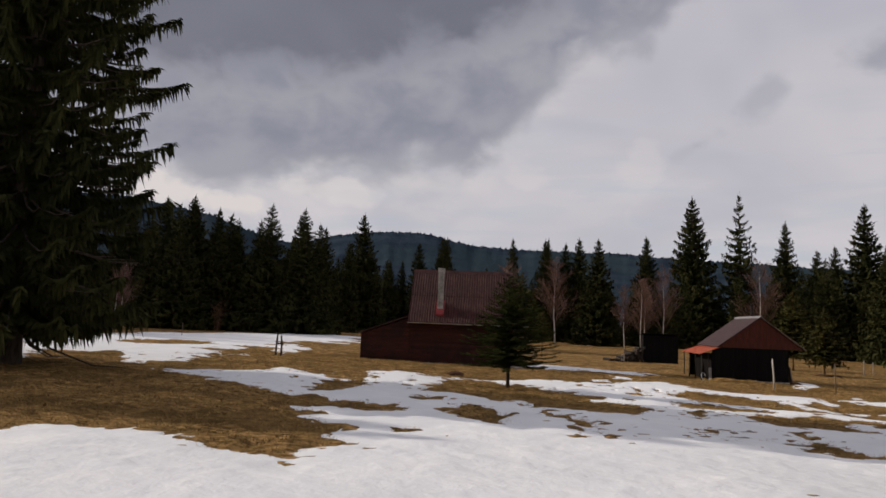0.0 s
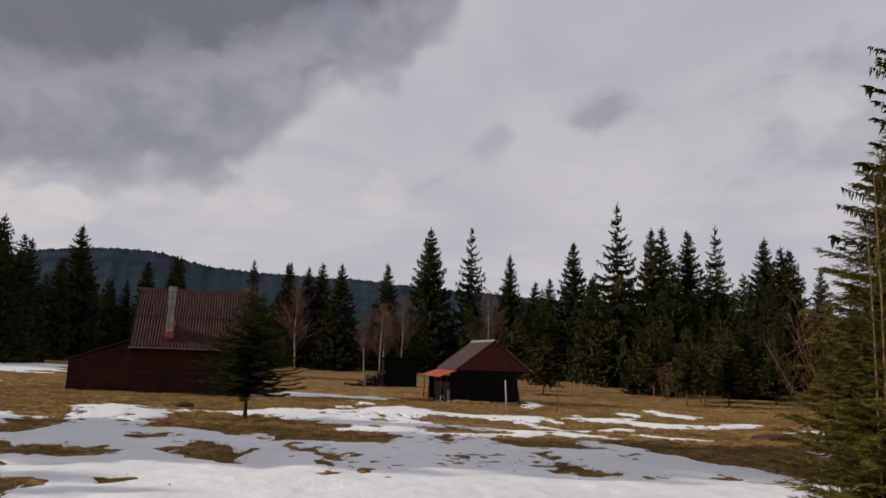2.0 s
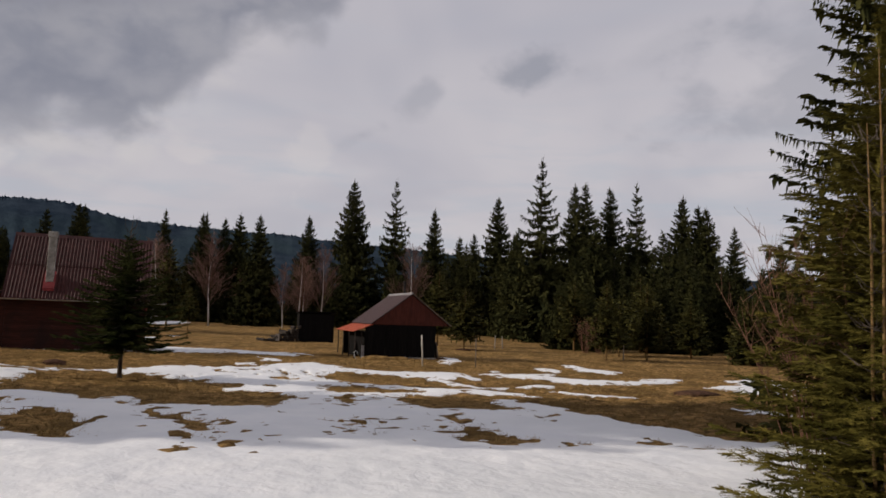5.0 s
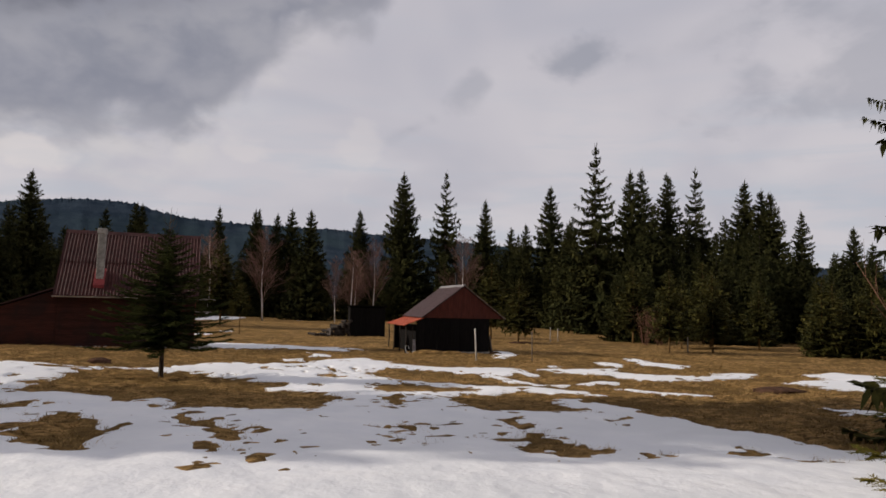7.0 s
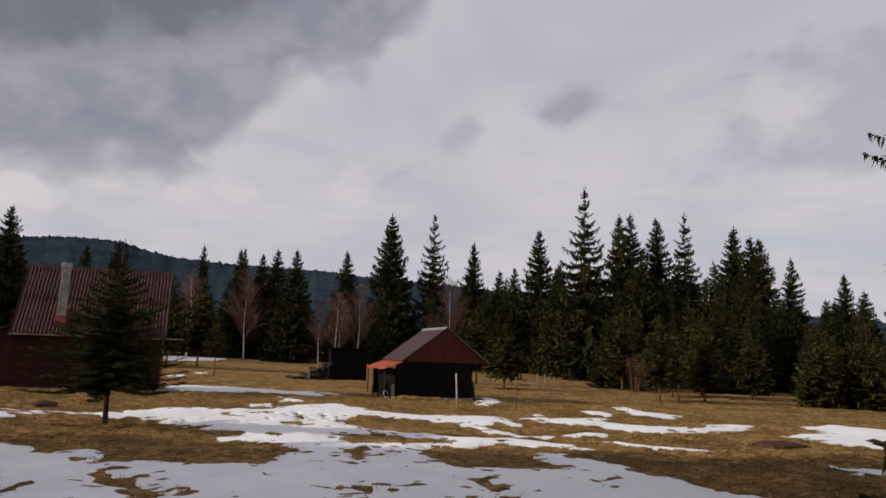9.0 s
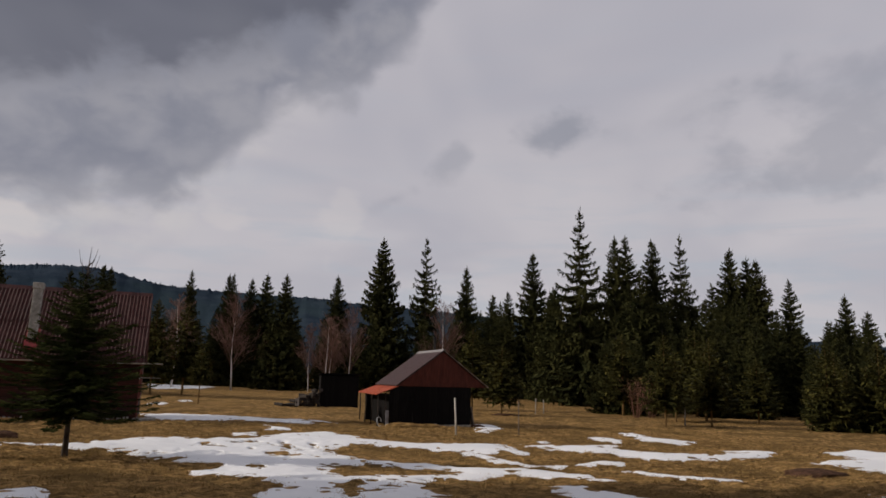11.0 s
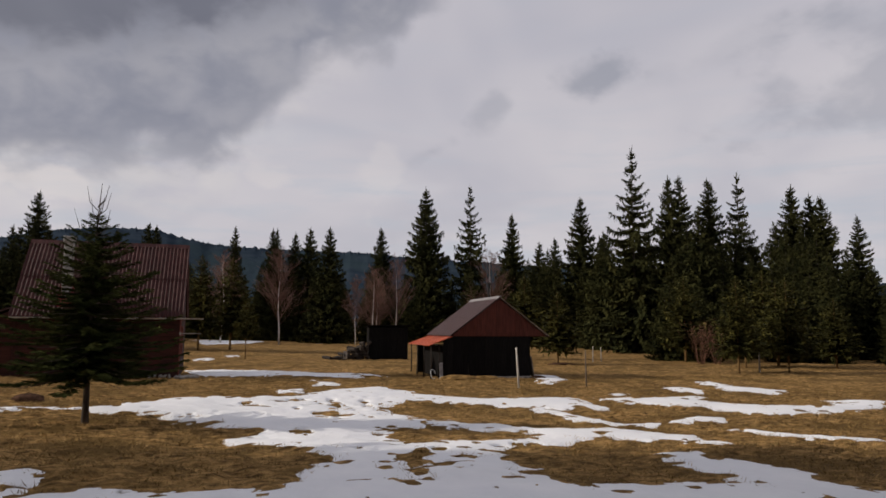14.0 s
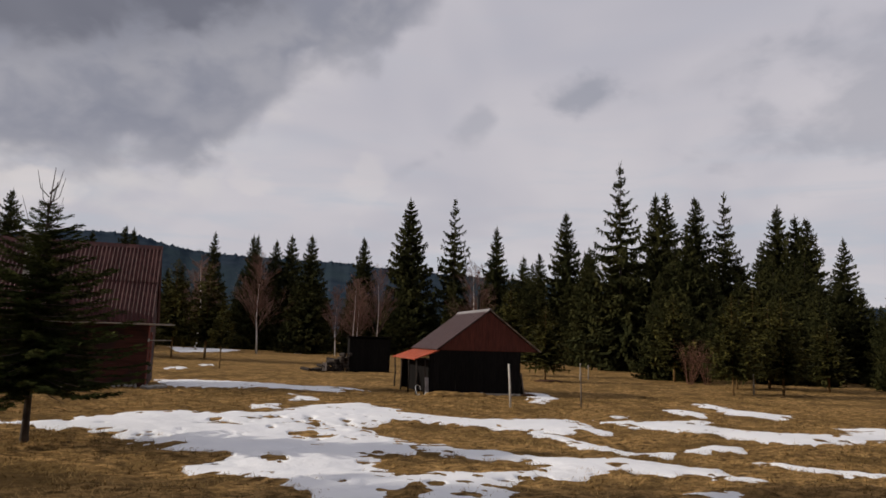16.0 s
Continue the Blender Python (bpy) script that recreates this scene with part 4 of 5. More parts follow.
for k, (x, y, h, lean) in enumerate(((6.0, 5.1, 3.95, 0.03), (5.99, 5.17, 3.45, -0.01))):
    leader = thing("thin_fir", Matrix.Translation((x, y, on(x, y, 0.05))), "thin half-bare young fir with a pale upright stem", "fir tree", "thin firs by the path")
    bm = bmesh.new()
    tube(bm, [(0, 0, -0.1), (lean * 0.4, 0.01, h * 0.35), (lean * 0.7, -0.01, h * 0.7), (lean, 0, h)], [0.018, 0.014, 0.010, 0.003], 7)
    part("stem", bm, BARK_YOUNG, leader, smooth=True)
    part("twig_work", sparse_shoots(30 + k, h * 0.9), BARK, leader, "short dark twigs")
    part_mesh("crown", crown_mesh("crown", np.random.default_rng(95 + k), h * 0.8, 0.15, 0.75, 16, 8, 18, 0.17, droop=0.03, hang=0.0, uneven=0.5, lean=0.5, slim=0.11, feather=7), NEEDLES_FIR, leader, "sparse green needle sprays")


# ---- bare birches and shrubs ----
def branching(seed, height, spread, levels, twig, stem):
    """Trunk and fine branches of a bare broadleaf tree, as two bmeshes."""
    rng = random.Random(seed)
    trunk, fine = bmesh.new(), bmesh.new()
    path = [Vector((0.12 * math.sin(k * 0.9 + seed), 0.1 * math.cos(k * 1.1), height * k / 6 - (0.2 if k == 0 else 0))) for k in range(7)]
    tube(trunk, path, [stem * (1 - k / 6.3) ** 1.3 for k in range(7)], 6)

    def grow(p, way, long, thick, level):
        q = p + way * long * 0.5
        e = q + (way + Vector((0, 0, 0.25))).normalized() * long * 0.5
        tube(fine, [p, q, e], [thick, thick * 0.75, thick * 0.4], 3, False)
        if level > 0:
            for _ in range(6 if level > 1 else 8):
                at = p + (e - p) * rng.uniform(0.25, 1.0)
                turn = Vector((rng.gauss(0, 0.55), rng.gauss(0, 0.55), rng.gauss(0.2, 0.4)))
                grow(at, (way + turn).normalized(), long * rng.uniform(0.35, 0.6), thick * 0.55, level - 1)

    for k in range(46):
        s = 0.2 + 0.78 * k / 46
        a = rng.uniform(0, 6.28)
        at = path[min(5, int(s * 6))].lerp(path[min(6, int(s * 6) + 1)], s * 6 % 1)
        grow(at, Vector((math.cos(a) * 0.7, math.sin(a) * 0.7, 0.9)).normalized(), spread * (1.22 - s) * rng.uniform(0.8, 1.3), twig, levels)
    return trunk, fine


trunk, fine = branching(3, 10.0, 3.2, 2, 0.022, 0.10)
BIRCH = thing("birch_tree", Matrix(), "bare birch with white trunk and reddish fine twigs", "birch tree", "birches before the woods")
part("trunk", trunk, BIRCH_BARK, BIRCH, smooth=True)
part("twig_work", fine, TWIGS, BIRCH, "reddish-brown leafless twigs")
BIRCH.matrix_basis = planted(22.0, 95.6, 8.6, 10.0)
for x, y, h, w in ((19.4, 96.7, 8.4, 0.9), (21.3, 94.8, 9.6, 1.0), (24.3, 95.0, 11.0, 0.9), (35.9, 92.0, 12.0, 1.0), (9.9, 97.0, 11.5, 1.1), (3.2, 96.0, 10.5, 1.2), (-30.4, 56.0, 6.5, 0.7), (-31.5, 57.0, 6.0, 0.7)):
    again(BIRCH, planted(x, y, h, 10.0, w, tree_rng.uniform(0, 6.28)))


def shrub(seed, height, spread, stems):
    rng, bm = random.Random(seed), bmesh.new()
    for _ in range(stems):
        a, out = rng.uniform(0, 6.28), rng.uniform(0.15, 1.0) * spread
        p = Vector((math.cos(a) * 0.12, math.sin(a) * 0.12, -0.05))
        e = Vector((math.cos(a) * out, math.sin(a) * out, height * rng.uniform(0.6, 1.0)))
        mid = p.lerp(e, 0.5) + Vector((rng.gauss(0, 0.1), rng.gauss(0, 0.1), 0.16 * height))
        tube(bm, [p, mid, e], [0.007, 0.0045, 0.002], 4, False)
        for _ in range(12):
            q = mid.lerp(e, rng.uniform(-0.4, 1.0))
            tip = q + Vector((rng.gauss(0, 0.22), rng.gauss(0, 0.22), rng.uniform(0.1, 0.4))) * height * 0.3
            tube(bm, [q, tip], [0.003, 0.0012], 3, False)
    return bm


SHRUB = thing("bare_shrub", Matrix(), "leafless reddish-brown shrub with many thin stems", "shrub", "bare shrubs")
part("stem_work", shrub(5, 2.6, 1.5, 34), SHRUB_TWIGS, SHRUB)
SHRUB.matrix_basis = planted(6.75, 6.1, 2.9, 2.6, 0.6)
for x, y, h, w in ((33.8, 48.0, 3.0, 1.0), (-27.0, 68.5, 3.2, 0.8), (34.6, 47.3, 2.4, 1.1)):
    again(SHRUB, planted(x, y, h, 2.6, w, tree_rng.uniform(0, 6.28)))


# ---- the cottage ----
HOUSE_Z, HW, HD, H_EAVE, H_RIDGE, H_OVER, H_SIDE, EXT = -0.33, 5.53, 4.07, 1.911, 4.856, 0.377, 0.11, 2.675
cottage = thing("cottage", pose(-3.907, 36.539, 0, 0, 0, -0.1), "small red-brown boarded cottage with a corrugated red roof", "cottage")


def boards(parent, x0, x1, z0, z1, y, count, top=None, thick=0.024):
    """Horizontal lapped boards on a wall that faces -y; top(x) bends the upper ends under a sloping roof."""
    pitch = (z1 - z0) / count
    for k in range(count):
        a, b = z0 + k * pitch, z0 + (k + 1) * pitch - 0.008
        left, right = x0, x1
        if top is not None:
            while left < right and top(left) < b:
                left += 0.02
            if right - left < 0.1:
                continue
        bm = bmesh.new()
        box(bm, left, right, y - thick + random.uniform(0, 0.006), y, a, b)
        part("board", bm, RED_BOARD, parent)


def ext_top(x):
    return 1.20 + (x + EXT) * (2.16 - 1.20) / EXT


bm = bmesh.new()
prism(bm, [(0, HOUSE_Z), (HD, HOUSE_Z), (HD, H_EAVE + 0.2), (HD / 2, H_RIDGE - 0.1), (0, H_EAVE + 0.2)], "x", 0.0, HW)
part("wall", bm, RED_BOARD, cottage)
bm = bmesh.new()
prism(bm, [(-EXT, HOUSE_Z), (-0.002, HOUSE_Z), (-0.002, ext_top(0) - 0.02), (-EXT, ext_top(-EXT) - 0.02)], "y", 0.0, HD - 0.3)
part("annex_wall", bm, RED_BOARD, cottage)
boards(cottage, 0.02, HW, HOUSE_Z + 0.06, H_EAVE + 0.06, -0.002, 15)
boards(cottage, -EXT, -0.06, HOUSE_Z + 0.06, 2.1, -0.002, 17, ext_top)
bm = bmesh.new()
box(bm, -0.055, 0.015, -0.045, -0.003, HOUSE_Z + 0.02, H_EAVE)
part("corner_board", bm, RED_BOARD, cottage)
# this corner faces away from the sun lamp; its lighter red imitates sunlight
bm = bmesh.new()
box(bm, HW + 0.003, HW + 0.045, 0.0, 0.16, HOUSE_Z + 0.02, H_EAVE + 0.1)
part("corner_board", bm, TRIM_RED, cottage, "red corner board with sunlight put into its lighter colour")
bm = bmesh.new()
prism(bm, [(-EXT - 0.2, ext_top(-EXT) - 0.05), (-0.08, ext_top(0) + 0.03), (-0.08, ext_top(0) + 0.09), (-EXT - 0.22, ext_top(-EXT) + 0.0)], "y", -0.16, HD - 0.2)
part("annex_roof", bm, SHED_METAL, cottage, "dark flat lean-to roof")


def corrugated(width, length, lap):
    """One corrugated sheet, flat in x and y, waves across x."""
    waves = 0.137
    xs = np.linspace(0, width, max(4, int(width / waves * 8)))
    verts, faces = [], []
    for side in (0.0, -0.012):
        for v in (0.0, length):
            for x in xs:
                verts.append((x, v, 0.03 * math.cos(2 * math.pi * x / waves) + side + lap))
    n = len(xs)
    for i in range(n - 1):
        faces += [(i, i + 1, n + i + 1, n + i), (2 * n + i, 3 * n + i, 3 * n + i + 1, 2 * n + i + 1), (i, 2 * n + i, 2 * n + i + 1, i + 1), (n + i, n + i + 1, 3 * n + i + 1, 3 * n + i)]
    mesh = raw_mesh("roof_sheet", verts, faces)
    mesh.materials.append(ROOF_RED)
    return mesh


run, lift = HD / 2 + H_OVER, H_RIDGE - H_EAVE
slope, pitch_angle = math.hypot(run, lift), math.atan2(lift, run)
roof = new("roof")
roof.parent = cottage
tagged(roof, "weathered red corrugated roof in two courses")
SHEET_W = 0.885
columns = int(math.ceil((HW + 2 * H_SIDE) / SHEET_W))
sheet_mesh = {0: corrugated((HW + 2 * H_SIDE) / columns + 0.03, slope * 0.52, 0.0), 1: corrugated((HW + 2 * H_SIDE) / columns + 0.03, slope * 0.5, 0.03)}
for side in (0, 1):
    for c in range(columns):
        for course in (0, 1):
            ob = new("roof_sheet", sheet_mesh[course])
            ob.parent = roof
            x = -H_SIDE + c * (HW + 2 * H_SIDE) / columns
            if side == 0:
                ob.matrix_basis = Matrix.Translation((x, -H_OVER, H_EAVE)) @ Matrix.Rotation(pitch_angle, 4, "X") @ Matrix.Translation((0, slope * 0.5 * course, 0.004 * (c % 2)))
            else:
                ob.matrix_basis = Matrix.Translation((x + (HW + 2 * H_SIDE) / columns, HD + H_OVER, H_EAVE)) @ Matrix.Rotation(math.pi, 4, "Z") @ Matrix.Rotation(pitch_angle, 4, "X") @ Matrix.Translation((0, slope * 0.5 * course, 0.004 * (c % 2)))
for k in range(7):
    bm = bmesh.new()
    x = -H_SIDE + k * (HW + 2 * H_SIDE) / 7
    prism(bm, [(HD / 2 - 0.17, H_RIDGE - 0.13), (HD / 2 - 0.06, H_RIDGE + 0.045), (HD / 2 + 0.06, H_RIDGE + 0.045), (HD / 2 + 0.17, H_RIDGE - 0.13), (HD / 2, H_RIDGE + 0.015)], "x", x, x + (HW + 2 * H_SIDE) / 7 + 0.01 * (k % 2))
    part("ridge_cap", bm, ROOF_RED, roof)
for x in (-H_SIDE - 0.01, HW + H_SIDE - 0.02):
    bm = bmesh.new()
    prism(bm, [(-H_OVER, H_EAVE - 0.14), (-H_OVER, H_EAVE - 0.03), (HD / 2, H_RIDGE - 0.03), (HD / 2, H_RIDGE - 0.17)], "x", x, x + 0.03)
    part("verge_board", bm, TRIM_RED, roof)
bm = bmesh.new()
arc = [(-H_OVER - 0.05 + 0.055 * math.cos(a), H_EAVE - 0.025 + 0.055 * math.sin(a)) for a in (math.pi + k * math.pi / 6 for k in range(7))]
arc += [(-H_OVER - 0.05 + 0.047 * math.cos(a), H_EAVE - 0.025 + 0.047 * math.sin(a)) for a in (2 * math.pi - k * math.pi / 6 for k in range(7))]
prism(bm, arc, "x", -H_SIDE - 0.03, HW + H_SIDE + 0.74)
gutter = part("gutter", bm, ZINC, cottage, "pale zinc gutter reaching past the wall")
bm = bmesh.new()
for k in range(8):
    x = 0.1 + k * 0.76
    box(bm, x, x + 0.02, -H_OVER - 0.045, -H_OVER + 0.1, H_EAVE - 0.095, H_EAVE - 0.08)
part("gutter_bracket", bm, ZINC, gutter)
bm = bmesh.new()
box(bm, HW + 0.05, HW + 0.78, -0.12, -0.08, H_EAVE - 0.62, H_EAVE - 0.585)
box(bm, HW + 0.003, HW + 0.05, -0.14, 0.02, H_EAVE - 0.66, H_EAVE - 0.55)
part("wall_bar", bm, GREY_WOOD, cottage, "short pale bar sticking out of the wall")
CU, CV = 1.569, 0.2
foot = H_EAVE + lift * (CV + H_OVER) / run
bm = bmesh.new()
prism(bm, [(CU - 0.15, CV - 0.15), (CU + 0.15, CV - 0.15), (CU + 0.15, CV + 0.2), (CU - 0.15, CV + 0.2)], "z", foot - 0.5, 4.62)
bmesh.ops.bevel(bm, geom=list(bm.edges), offset=0.012, segments=1, affect="EDGES")
chimney = part("chimney", bm, CONCRETE, cottage, "grey rendered square chimney")
bm = bmesh.new()
box(bm, CU - 0.185, CU + 0.185, CV - 0.185, CV + 0.235, 4.62, 4.86, 0.012)
part("chimney_cap", bm, CONCRETE, chimney)
bm = bmesh.new()
prism(bm, [(CV - 0.33, foot - 0.36), (CV + 0.3, foot + 0.42), (CV + 0.3, foot + 0.52), (CV - 0.1, foot + 0.12), (CV - 0.33, foot - 0.24)], "x", CU - 0.22, CU + 0.22)
part("flashing", bm, FLASH_RED, chimney, "bright red sheet flashing")


# small window in the gable wall, and a slab at the corner
bm = bmesh.new()
for y0, y1, z0, z1 in ((1.1, 1.18, 0.55, 1.5), (1.62, 1.7, 0.55, 1.5), (1.1, 1.7, 1.5, 1.58), (1.06, 1.74, 0.47, 0.55)):
    box(bm, HW + 0.003, HW + 0.05, y0, y1, z0, z1)
gable_window = part("window_frame", bm, TRIM_RED, cottage, "faded red window frame")
bm = bmesh.new()
box(bm, HW + 0.002, HW + 0.02, 1.18, 1.62, 0.55, 1.5)
part("shutter", bm, RED_BOARD, gable_window, "closed dark shutter")
slab = thing("stone_slab", pose(1.98, 36.2, on(1.98, 36.2) - 0.01, 0, -5, 22), "pale grey stone slab lying at the cottage corner", "stone slab")
bm = bmesh.new()
box(bm, -0.36, 0.36, -0.25, 0.25, 0, 0.12, 0.02)
part("slab", bm, STONE, slab)


def stone_mesh(seed):
    rng, bm = random.Random(seed), bmesh.new()
    bmesh.ops.create_icosphere(bm, subdivisions=1, radius=1.0)
    for v in bm.verts:
        v.co *= rng.uniform(0.75, 1.15)
    mesh = bpy.data.meshes.new("foundation_stone")
    bm.to_mesh(mesh)
    bm.free()
    mesh.materials.append(STONE)
    return mesh


STONES = [stone_mesh(k) for k in range(5)]
stone_rng = random.Random(8)
for k in range(40):
    x = -1.2 + k * 0.175 + stone_rng.uniform(-0.03, 0.03)
    ob = new("foundation_stone", STONES[k % 5])
    ob.parent = cottage
    ob.matrix_basis = Matrix.LocRotScale((x, -0.13 + stone_rng.uniform(-0.06, 0.02), HOUSE_Z + stone_rng.uniform(0.01, 0.07)), Euler((stone_rng.uniform(0, 3), stone_rng.uniform(0, 3), 0)), (stone_rng.uniform(0.06, 0.11), 0.08, 0.06))


# ---- the shed ----
SW, SD, S_EAVE, S_RIDGE, S_SIDE, S_Z, LEAN_W, LEAN_Z = 2.643, 4.235, 1.241, 2.822, 0.792, -0.47, 1.55, 0.85
shed = thing("shed", pose(12.69, 34.995, 0, 0, 0, -3.87), "black tarred wooden shed with brown metal roof and orange lean-to", "shed")


def upright_boards(parent, mat, x0, x1, z0, top, y, width, rng, thick=0.024):
    x = x0
    while x < x1 - 0.02:
        w = min(width * rng.uniform(0.8, 1.2), x1 - x)
        bm = bmesh.new()
        prism(bm, [(x, z0), (x + w - 0.008, z0), (x + w - 0.008, top(x + w)), (x, top(x))], "y", y - thick + rng.uniform(0, 0.008), y)
        part("board", bm, mat, parent)
        x += w


board_rng = random.Random(2)
bm = bmesh.new()
prism(bm, [(0, S_Z), (SW, S_Z), (SW, S_EAVE + 0.35), (SW / 2, S_RIDGE - 0.08), (0, S_EAVE + 0.35)], "y", 0.02, SD)
part("wall", bm, TARRED, shed)
upright_boards(shed, TARRED, 0.0, SW, S_Z + 0.04, lambda x: S_EAVE + 0.02, 0.018, 0.17, board_rng)


def gable_top(x):
    return S_RIDGE - 0.05 - (S_RIDGE - S_EAVE) / (SW / 2 + S_SIDE) * abs(x - SW / 2)


x = -S_SIDE + 0.14
while x < SW + S_SIDE - 0.16:
    w = 0.16 * board_rng.uniform(0.85, 1.15)
    bm = bmesh.new()
    prism(bm, [(x, S_EAVE), (x + w - 0.006, S_EAVE), (x + w - 0.006, max(S_EAVE + 0.01, gable_top(x + w))), (x, max(S_EAVE + 0.01, gable_top(x)))], "y", -0.03 + board_rng.uniform(0, 0.008), 0.016)
    part("gable_board", bm, GABLE_RED, shed)
    x += w
bm = bmesh.new()
box(bm, 1.30, 1.92, -0.045, -0.032, S_EAVE + 0.16, S_EAVE + 0.80)
part("gable_hatch", bm, GABLE_RED, shed, "flush boarded hatch in the gable")
for sign, name in ((-1, "roof_slope"), (1, "roof_slope")):
    bm = bmesh.new()
    e, c = SW / 2 + sign * (SW / 2 + S_SIDE), SW / 2
    prism(bm, [(e, S_EAVE - 0.01), (c, S_RIDGE - 0.01), (c, S_RIDGE + 0.03), (e - 0.0, S_EAVE + 0.03)], "y", -0.06, SD + 0.1)
    slope_part = part(name, bm, SHED_METAL, shed, "plum-brown sheet metal roof slope")
    bm = bmesh.new()
    for k in range(9):
        y = -0.03 + k * (SD + 0.1) / 8.4
        prism(bm, [(e, S_EAVE + 0.03), (c, S_RIDGE + 0.03), (c, S_RIDGE + 0.037), (e, S_EAVE + 0.037)], "y", y, y + 0.018)
    part("seam", bm, SHED_METAL, slope_part)
bm = bmesh.new()
prism(bm, [(SW / 2 - 0.1, S_RIDGE - 0.045), (SW / 2, S_RIDGE + 0.06), (SW / 2 + 0.1, S_RIDGE - 0.045), (SW / 2 + 0.1, S_RIDGE - 0.03), (SW / 2, S_RIDGE + 0.078), (SW / 2 - 0.1, S_RIDGE - 0.03)], "y", -0.09, SD + 0.12)
part("ridge_cap", bm, OLD_ZINC, shed, "dull pale metal ridge cap")
bm = bmesh.new()
prism(bm, [(SW + S_SIDE + 0.02, S_EAVE - 0.02), (SW / 2, S_RIDGE - 0.02), (SW / 2, S_RIDGE + 0.035), (SW + S_SIDE + 0.02, S_EAVE + 0.03)], "y", -0.10, -0.062)
part("barge_board", bm, BROWN_WOOD, shed, "brown weathered barge board")
bm = bmesh.new()
tube(bm, [(SW / 2 + 0.05, 1.6, S_RIDGE - 0.2), (SW / 2 + 0.05, 1.6, S_RIDGE + 0.62)], [0.055, 0.055], 10)
tube(bm, [(SW / 2 + 0.05, 1.6, S_RIDGE + 0.62), (SW / 2 + 0.05, 1.6, S_RIDGE + 0.7)], [0.09, 0.09], 10)
part("stove_pipe", bm, DARK_IRON, shed)
# orange lean-to
bm = bmesh.new()
prism(bm, [(-LEAN_W - 0.1, LEAN_Z), (-S_SIDE + 0.1, S_EAVE - 0.03), (-S_SIDE + 0.1, S_EAVE - 0.008), (-LEAN_W - 0.1, LEAN_Z + 0.025)], "y", -0.05, SD)
lean_roof = part("lean_to_roof", bm, ORANGE, shed, "faded orange sheet lean-to roof")
bm = bmesh.new()
for k in range(9):
    y = -0.04 + k * SD / 8.2
    prism(bm, [(-LEAN_W - 0.1, LEAN_Z + 0.025), (-S_SIDE + 0.1, S_EAVE - 0.008), (-S_SIDE + 0.1, S_EAVE + 0.006), (-LEAN_W - 0.1, LEAN_Z + 0.04)], "y", y, y + 0.03)
part("rib", bm, ORANGE, lean_roof)
upright_boards(shed, TARRED, -LEAN_W + 0.5, -0.01, S_Z + 0.04, lambda x: min(S_EAVE, LEAN_Z - 0.03 + (x + LEAN_W + 0.1) * 0.37), 0.018, 0.18, board_rng)
# black solids added in the open lean-to, standing in for the shade inside
bm = bmesh.new()
box(bm, -1.02, -0.02, 0.25, SD - 0.2, S_Z, LEAN_Z - 0.02)
box(bm, -1.3, -1.02, SD - 0.5, SD - 0.2, S_Z, LEAN_Z - 0.02)
part("lean_to_wall", bm, TARRED, shed)
for px, py in ((-LEAN_W, 0.05), (-LEAN_W + 0.32, 0.03), (-LEAN_W, 1.4), (-LEAN_W, 2.8), (-LEAN_W, SD - 0.1)):
    bm = bmesh.new()
    tube(bm, [(px, py, S_Z - 0.1), (px + 0.03, py, 0.2), (px, py, LEAN_Z - 0.005 + (px + LEAN_W) * 0.3)], [0.034, 0.03, 0.028], 7)
    part("lean_to_post", bm, OLD_LOG, shed, "thin brown pole", True)
for k in range(14):
    ob = new("foundation_stone", STONES[k % 5])
    ob.parent = shed
    ob.matrix_basis = Matrix.LocRotScale((-1.2 + k * 0.17 + stone_rng.uniform(-0.05, 0.05), -0.16 + stone_rng.uniform(-0.1, 0.05), S_Z + 0.05), Euler((stone_rng.uniform(0, 3), stone_rng.uniform(0, 3), 0)), (0.12, 0.1, 0.09))
bm = bmesh.new()
box(bm, 0.2, SW, -0.14, -0.06, S_Z + 0.02, S_Z + 0.10, 0.01)
part("sill_beam", bm, GREY_WOOD, shed, "grey weathered sill beam along the ground")


def at_shed(u, v):
    a = radians(-3.87)
    return 12.69 + u * math.cos(a) - v * math.sin(a), 34.995 + u * math.sin(a) + v * math.cos(a)


x, y = at_shed(-1.15, -0.12)
sheet_thing = thing("metal_sheet", Matrix.Translation((x, y, on(x, y, 0.03))) @ Euler((radians(-6), 0, radians(4))).to_matrix().to_4x4(), "pale grey metal sheet leaning against the lean-to", "metal sheet")
bm = bmesh.new()
box(bm, -0.07, 0.07, -0.01, 0.01, 0, 0.66, 0.004)
part("sheet", bm, OLD_ZINC, sheet_thing)
x, y = at_shed(-1.5, -0.25)
hose = thing("hose_coil", Matrix.Translation((x, y, on(x, y, -0.02))) @ Euler((radians(78), 0, radians(20))).to_matrix().to_4x4(), "pale plastic hose coil leaning on the lean-to", "hose")
bm = bmesh.new()
tube(bm, [(0.11 * math.cos(k * 0.45), 0.2 + 0.19 * math.sin(k * 0.45), 0.02 * math.sin(k)) for k in range(13)], [0.016] * 13, 6)
part("coil", bm, PLASTIC, hose, smooth=True)
x, y = at_shed(SW + 0.25, 0.35)
block = thing("leaning_plank", Matrix.Translation((x, y, on(x, y, 0.05))) @ Euler((0, radians(-9), 0)).to_matrix().to_4x4(), "dark weathered plank leaning on the shed wall", "plank")
bm = bmesh.new()
box(bm, -0.03, 0.03, -0.14, 0.14, 0, 0.95, 0.006)
part("plank", bm, BROWN_WOOD, block)

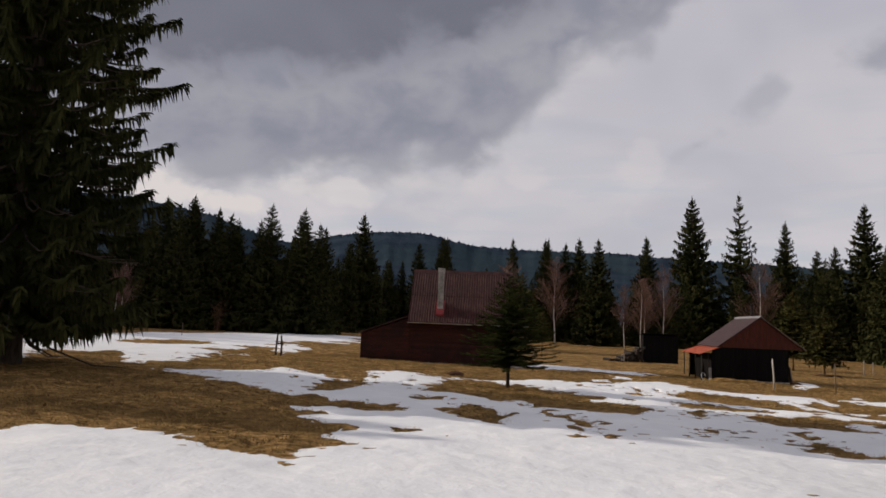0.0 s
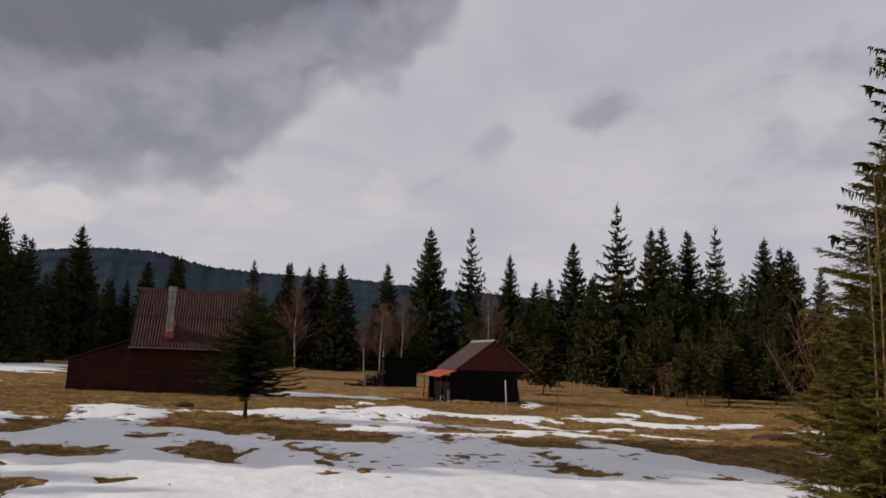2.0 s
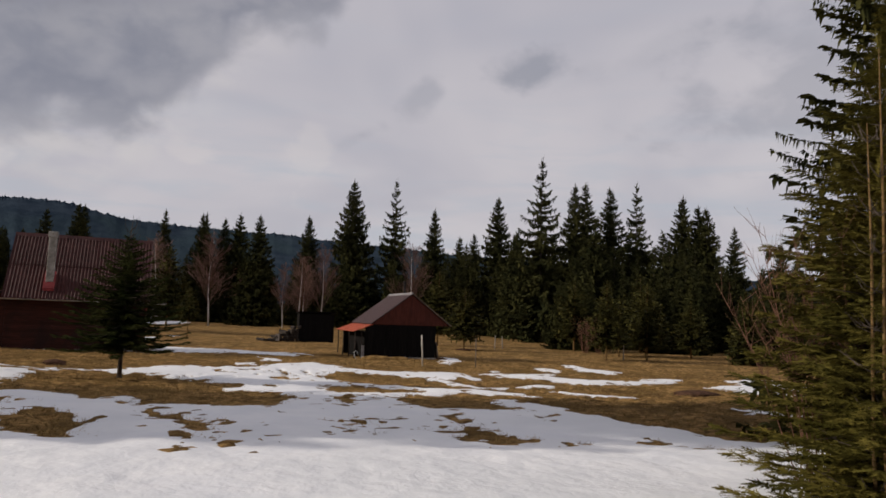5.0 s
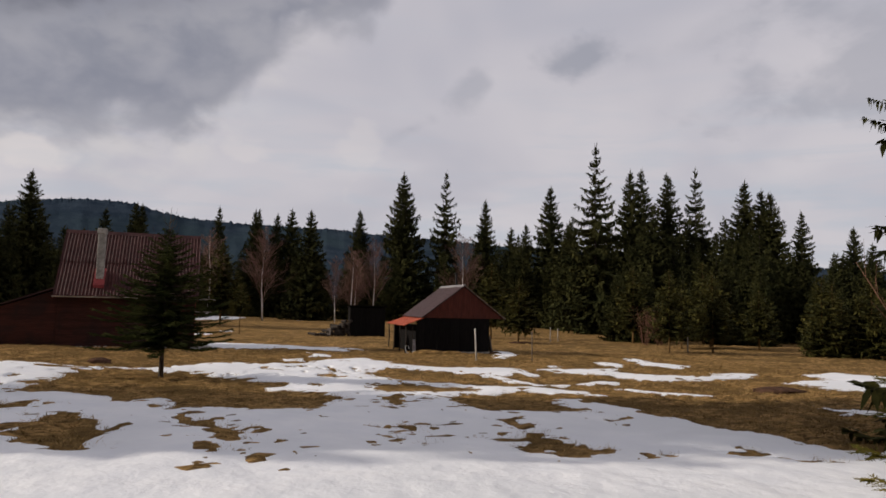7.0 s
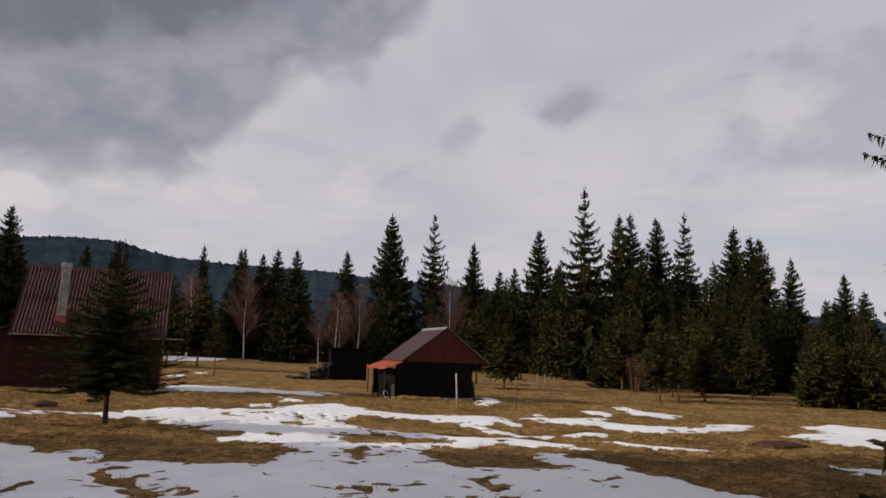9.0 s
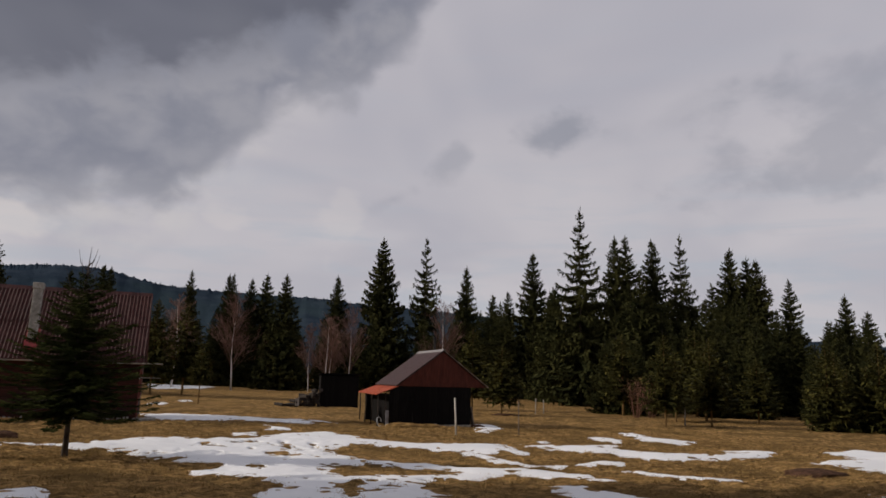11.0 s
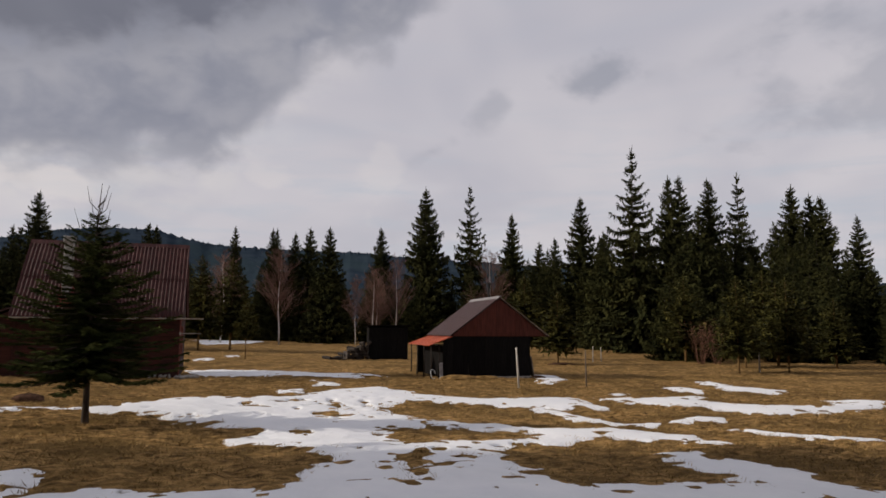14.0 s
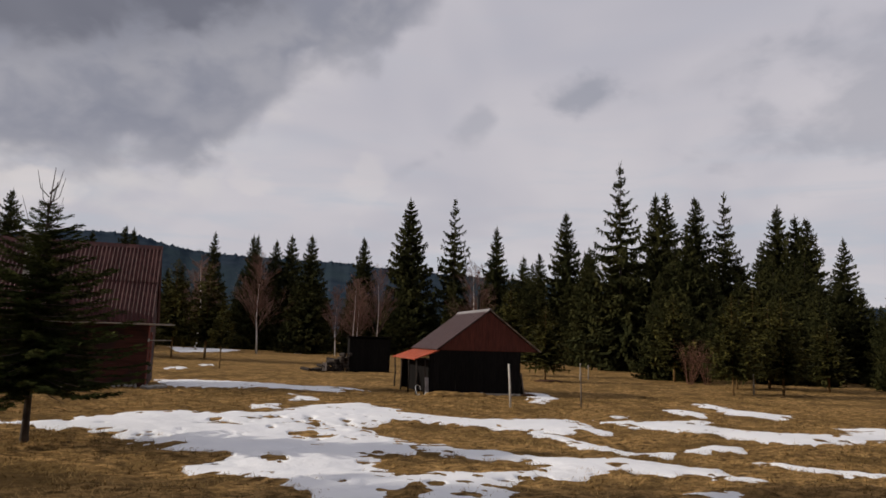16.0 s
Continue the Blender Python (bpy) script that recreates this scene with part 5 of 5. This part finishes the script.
# ---- the black hut behind ----
hut = thing("hut", pose(12.55, 54.4, on(13.9, 54.4), 0, 0, -8), "small black flat-roofed wooden hut", "hut")
bm = bmesh.new()
box(bm, 0, 2.62, 0.02, 2.3, -0.1, 2.1)
part("wall", bm, TARRED, hut)
upright_boards(hut, TARRED, 0, 2.62, -0.02, lambda x: 2.08, 0.018, 0.2, board_rng)
bm = bmesh.new()
prism(bm, [(-0.12, 2.2), (2.4, 2.08), (2.4, 2.13), (-0.12, 2.26)], "x", -0.1, 2.74)
part("roof", bm, TARRED, hut)


def log_mesh():
    bm = bmesh.new()
    tube(bm, [(0, 0, 0), (0, 0.6, 0.02), (0, 1.2, 0)], [0.11, 0.105, 0.1], 8)
    mesh = bpy.data.meshes.new("log")
    bm.to_mesh(mesh)
    bm.free()
    mesh.materials.append(OLD_LOG)
    return mesh


pile = thing("log_pile", pose(12.35, 54.0, on(12.2, 54.0), 0, 0, 0), "loose pile of dark logs and scrap beside the hut", "log pile")
one_log = log_mesh()
for row, count in enumerate((13, 9, 7, 5, 3, 2)):
    for k in range(count):
        ob = new("log", one_log)
        ob.parent = pile
        ob.matrix_basis = Matrix.LocRotScale((0.02 - k * 0.2 + stone_rng.uniform(-0.04, 0.04), stone_rng.uniform(-0.3, 0.2), 0.09 + 0.19 * row), Euler((stone_rng.uniform(-0.12, 0.12), 0, stone_rng.uniform(-0.6, 0.6))), (1, stone_rng.uniform(0.6, 1.0), 1))
bm = bmesh.new()
box(bm, -1.6, -1.35, -0.3, -0.28, 0.05, 0.55, 0.004)
part("pale_board", bm, GREY_WOOD, pile, "pale broken board")


# ---- posts, stakes, mounds ----
def stake(x, y, height, radius, mat, label, lean=(0, 0), group="stakes on the meadow", name="wooden_stake"):
    ob = thing(name, Matrix.Translation((x, y, on(x, y))), label, "stake", group)
    bm = bmesh.new()
    tube(bm, [(0, 0, -0.2), (lean[0] * 0.5, lean[1] * 0.5, height * 0.5), (lean[0], lean[1], height - 0.04), (lean[0] * 1.01, lean[1], height)], [radius * 1.1, radius, radius * 0.9, radius * 0.6], 8)
    part("shaft", bm, mat, ob, smooth=True)
    return ob


stake(12.55, 29.66, 1.31, 0.034, PALE_WOOD, "pale grey weathered stake leaning slightly before the shed", (-0.08, 0.02))
stake(15.40, 30.31, 1.27, 0.026, BROWN_WOOD, "thin brown stake in the dead grass", (-0.02, 0.0))
stake(29.6, 37.9, 1.0, 0.04, GREY_WOOD, "short pale stake beside a young spruce", (0.02, 0))
stake(27.4, 51.0, 1.1, 0.04, GREY_WOOD, "short pale stake at the forest edge", (0.02, 0))
stake(28.4, 51.6, 1.0, 0.04, GREY_WOOD, "short pale stake at the forest edge", (-0.02, 0))
stake(-22.0, 49.0, 1.0, 0.025, BROWN_WOOD, "thin brown stick standing in the snow", (0.0, 0))
frame_post = thing("double_post", Matrix.Translation((-10.0, 32.4, on(-10.0, 32.4))), "two dark wooden posts joined by a crosspiece", "post")
for dx, tall in ((0.0, 1.05), (0.26, 0.95)):
    bm = bmesh.new()
    tube(bm, [(dx, 0, -0.2), (dx + 0.01, 0, 0.5), (dx + (0.05 if dx == 0 else -0.03), 0, tall)], [0.05, 0.045, 0.04], 7)
    part("post", bm, OLD_LOG, frame_post, smooth=True)
bm = bmesh.new()
box(bm, 0.0, 0.38, -0.07, -0.045, 0.52, 0.6, 0.005)
part("crosspiece", bm, OLD_LOG, frame_post)


def mound(x, y, r, h, seed, label, mat=EARTH):
    rng = random.Random(seed)
    bm = bmesh.new()
    bmesh.ops.create_icosphere(bm, subdivisions=3, radius=1.0)
    for v in bm.verts:
        k = 1 + 0.22 * noise.noise(v.co * 2.2 + Vector((seed, 0, 0))) + 0.12 * noise.noise(v.co * 6)
        v.co = Vector((v.co.x * r * k, v.co.y * r * 0.8 * k, v.co.z * h * k))
    mesh = bpy.data.meshes.new("earth_mound")
    bm.to_mesh(mesh)
    bm.free()
    mesh.materials.append(mat)
    mesh.shade_smooth()
    ob = tagged(new("earth_mound", mesh), label, "mound", "earth mounds")
    ob.location = (x, y, on(x, y))


mound(-1.0, 26.3, 0.36, 0.15, 2, "small dark earth heap at the edge of the snow")
mound(16.7, 18.1, 0.75, 0.14, 5, "low reddish-brown earth heap in the dead grass")
mound(23.2, 47.5, 0.9, 0.14, 7, "low dark earth heap round a young spruce")
mound(12.1, 34.5, 0.85, 0.17, 9, "low straw-grey bank of dead grass along the shed", MEADOW)
mound(13.2, 34.55, 0.6, 0.13, 10, "low straw-grey bank of dead grass along the shed", MEADOW)
mound(15.6, 34.7, 0.4, 0.16, 12, "small dark earth heap at the shed corner")
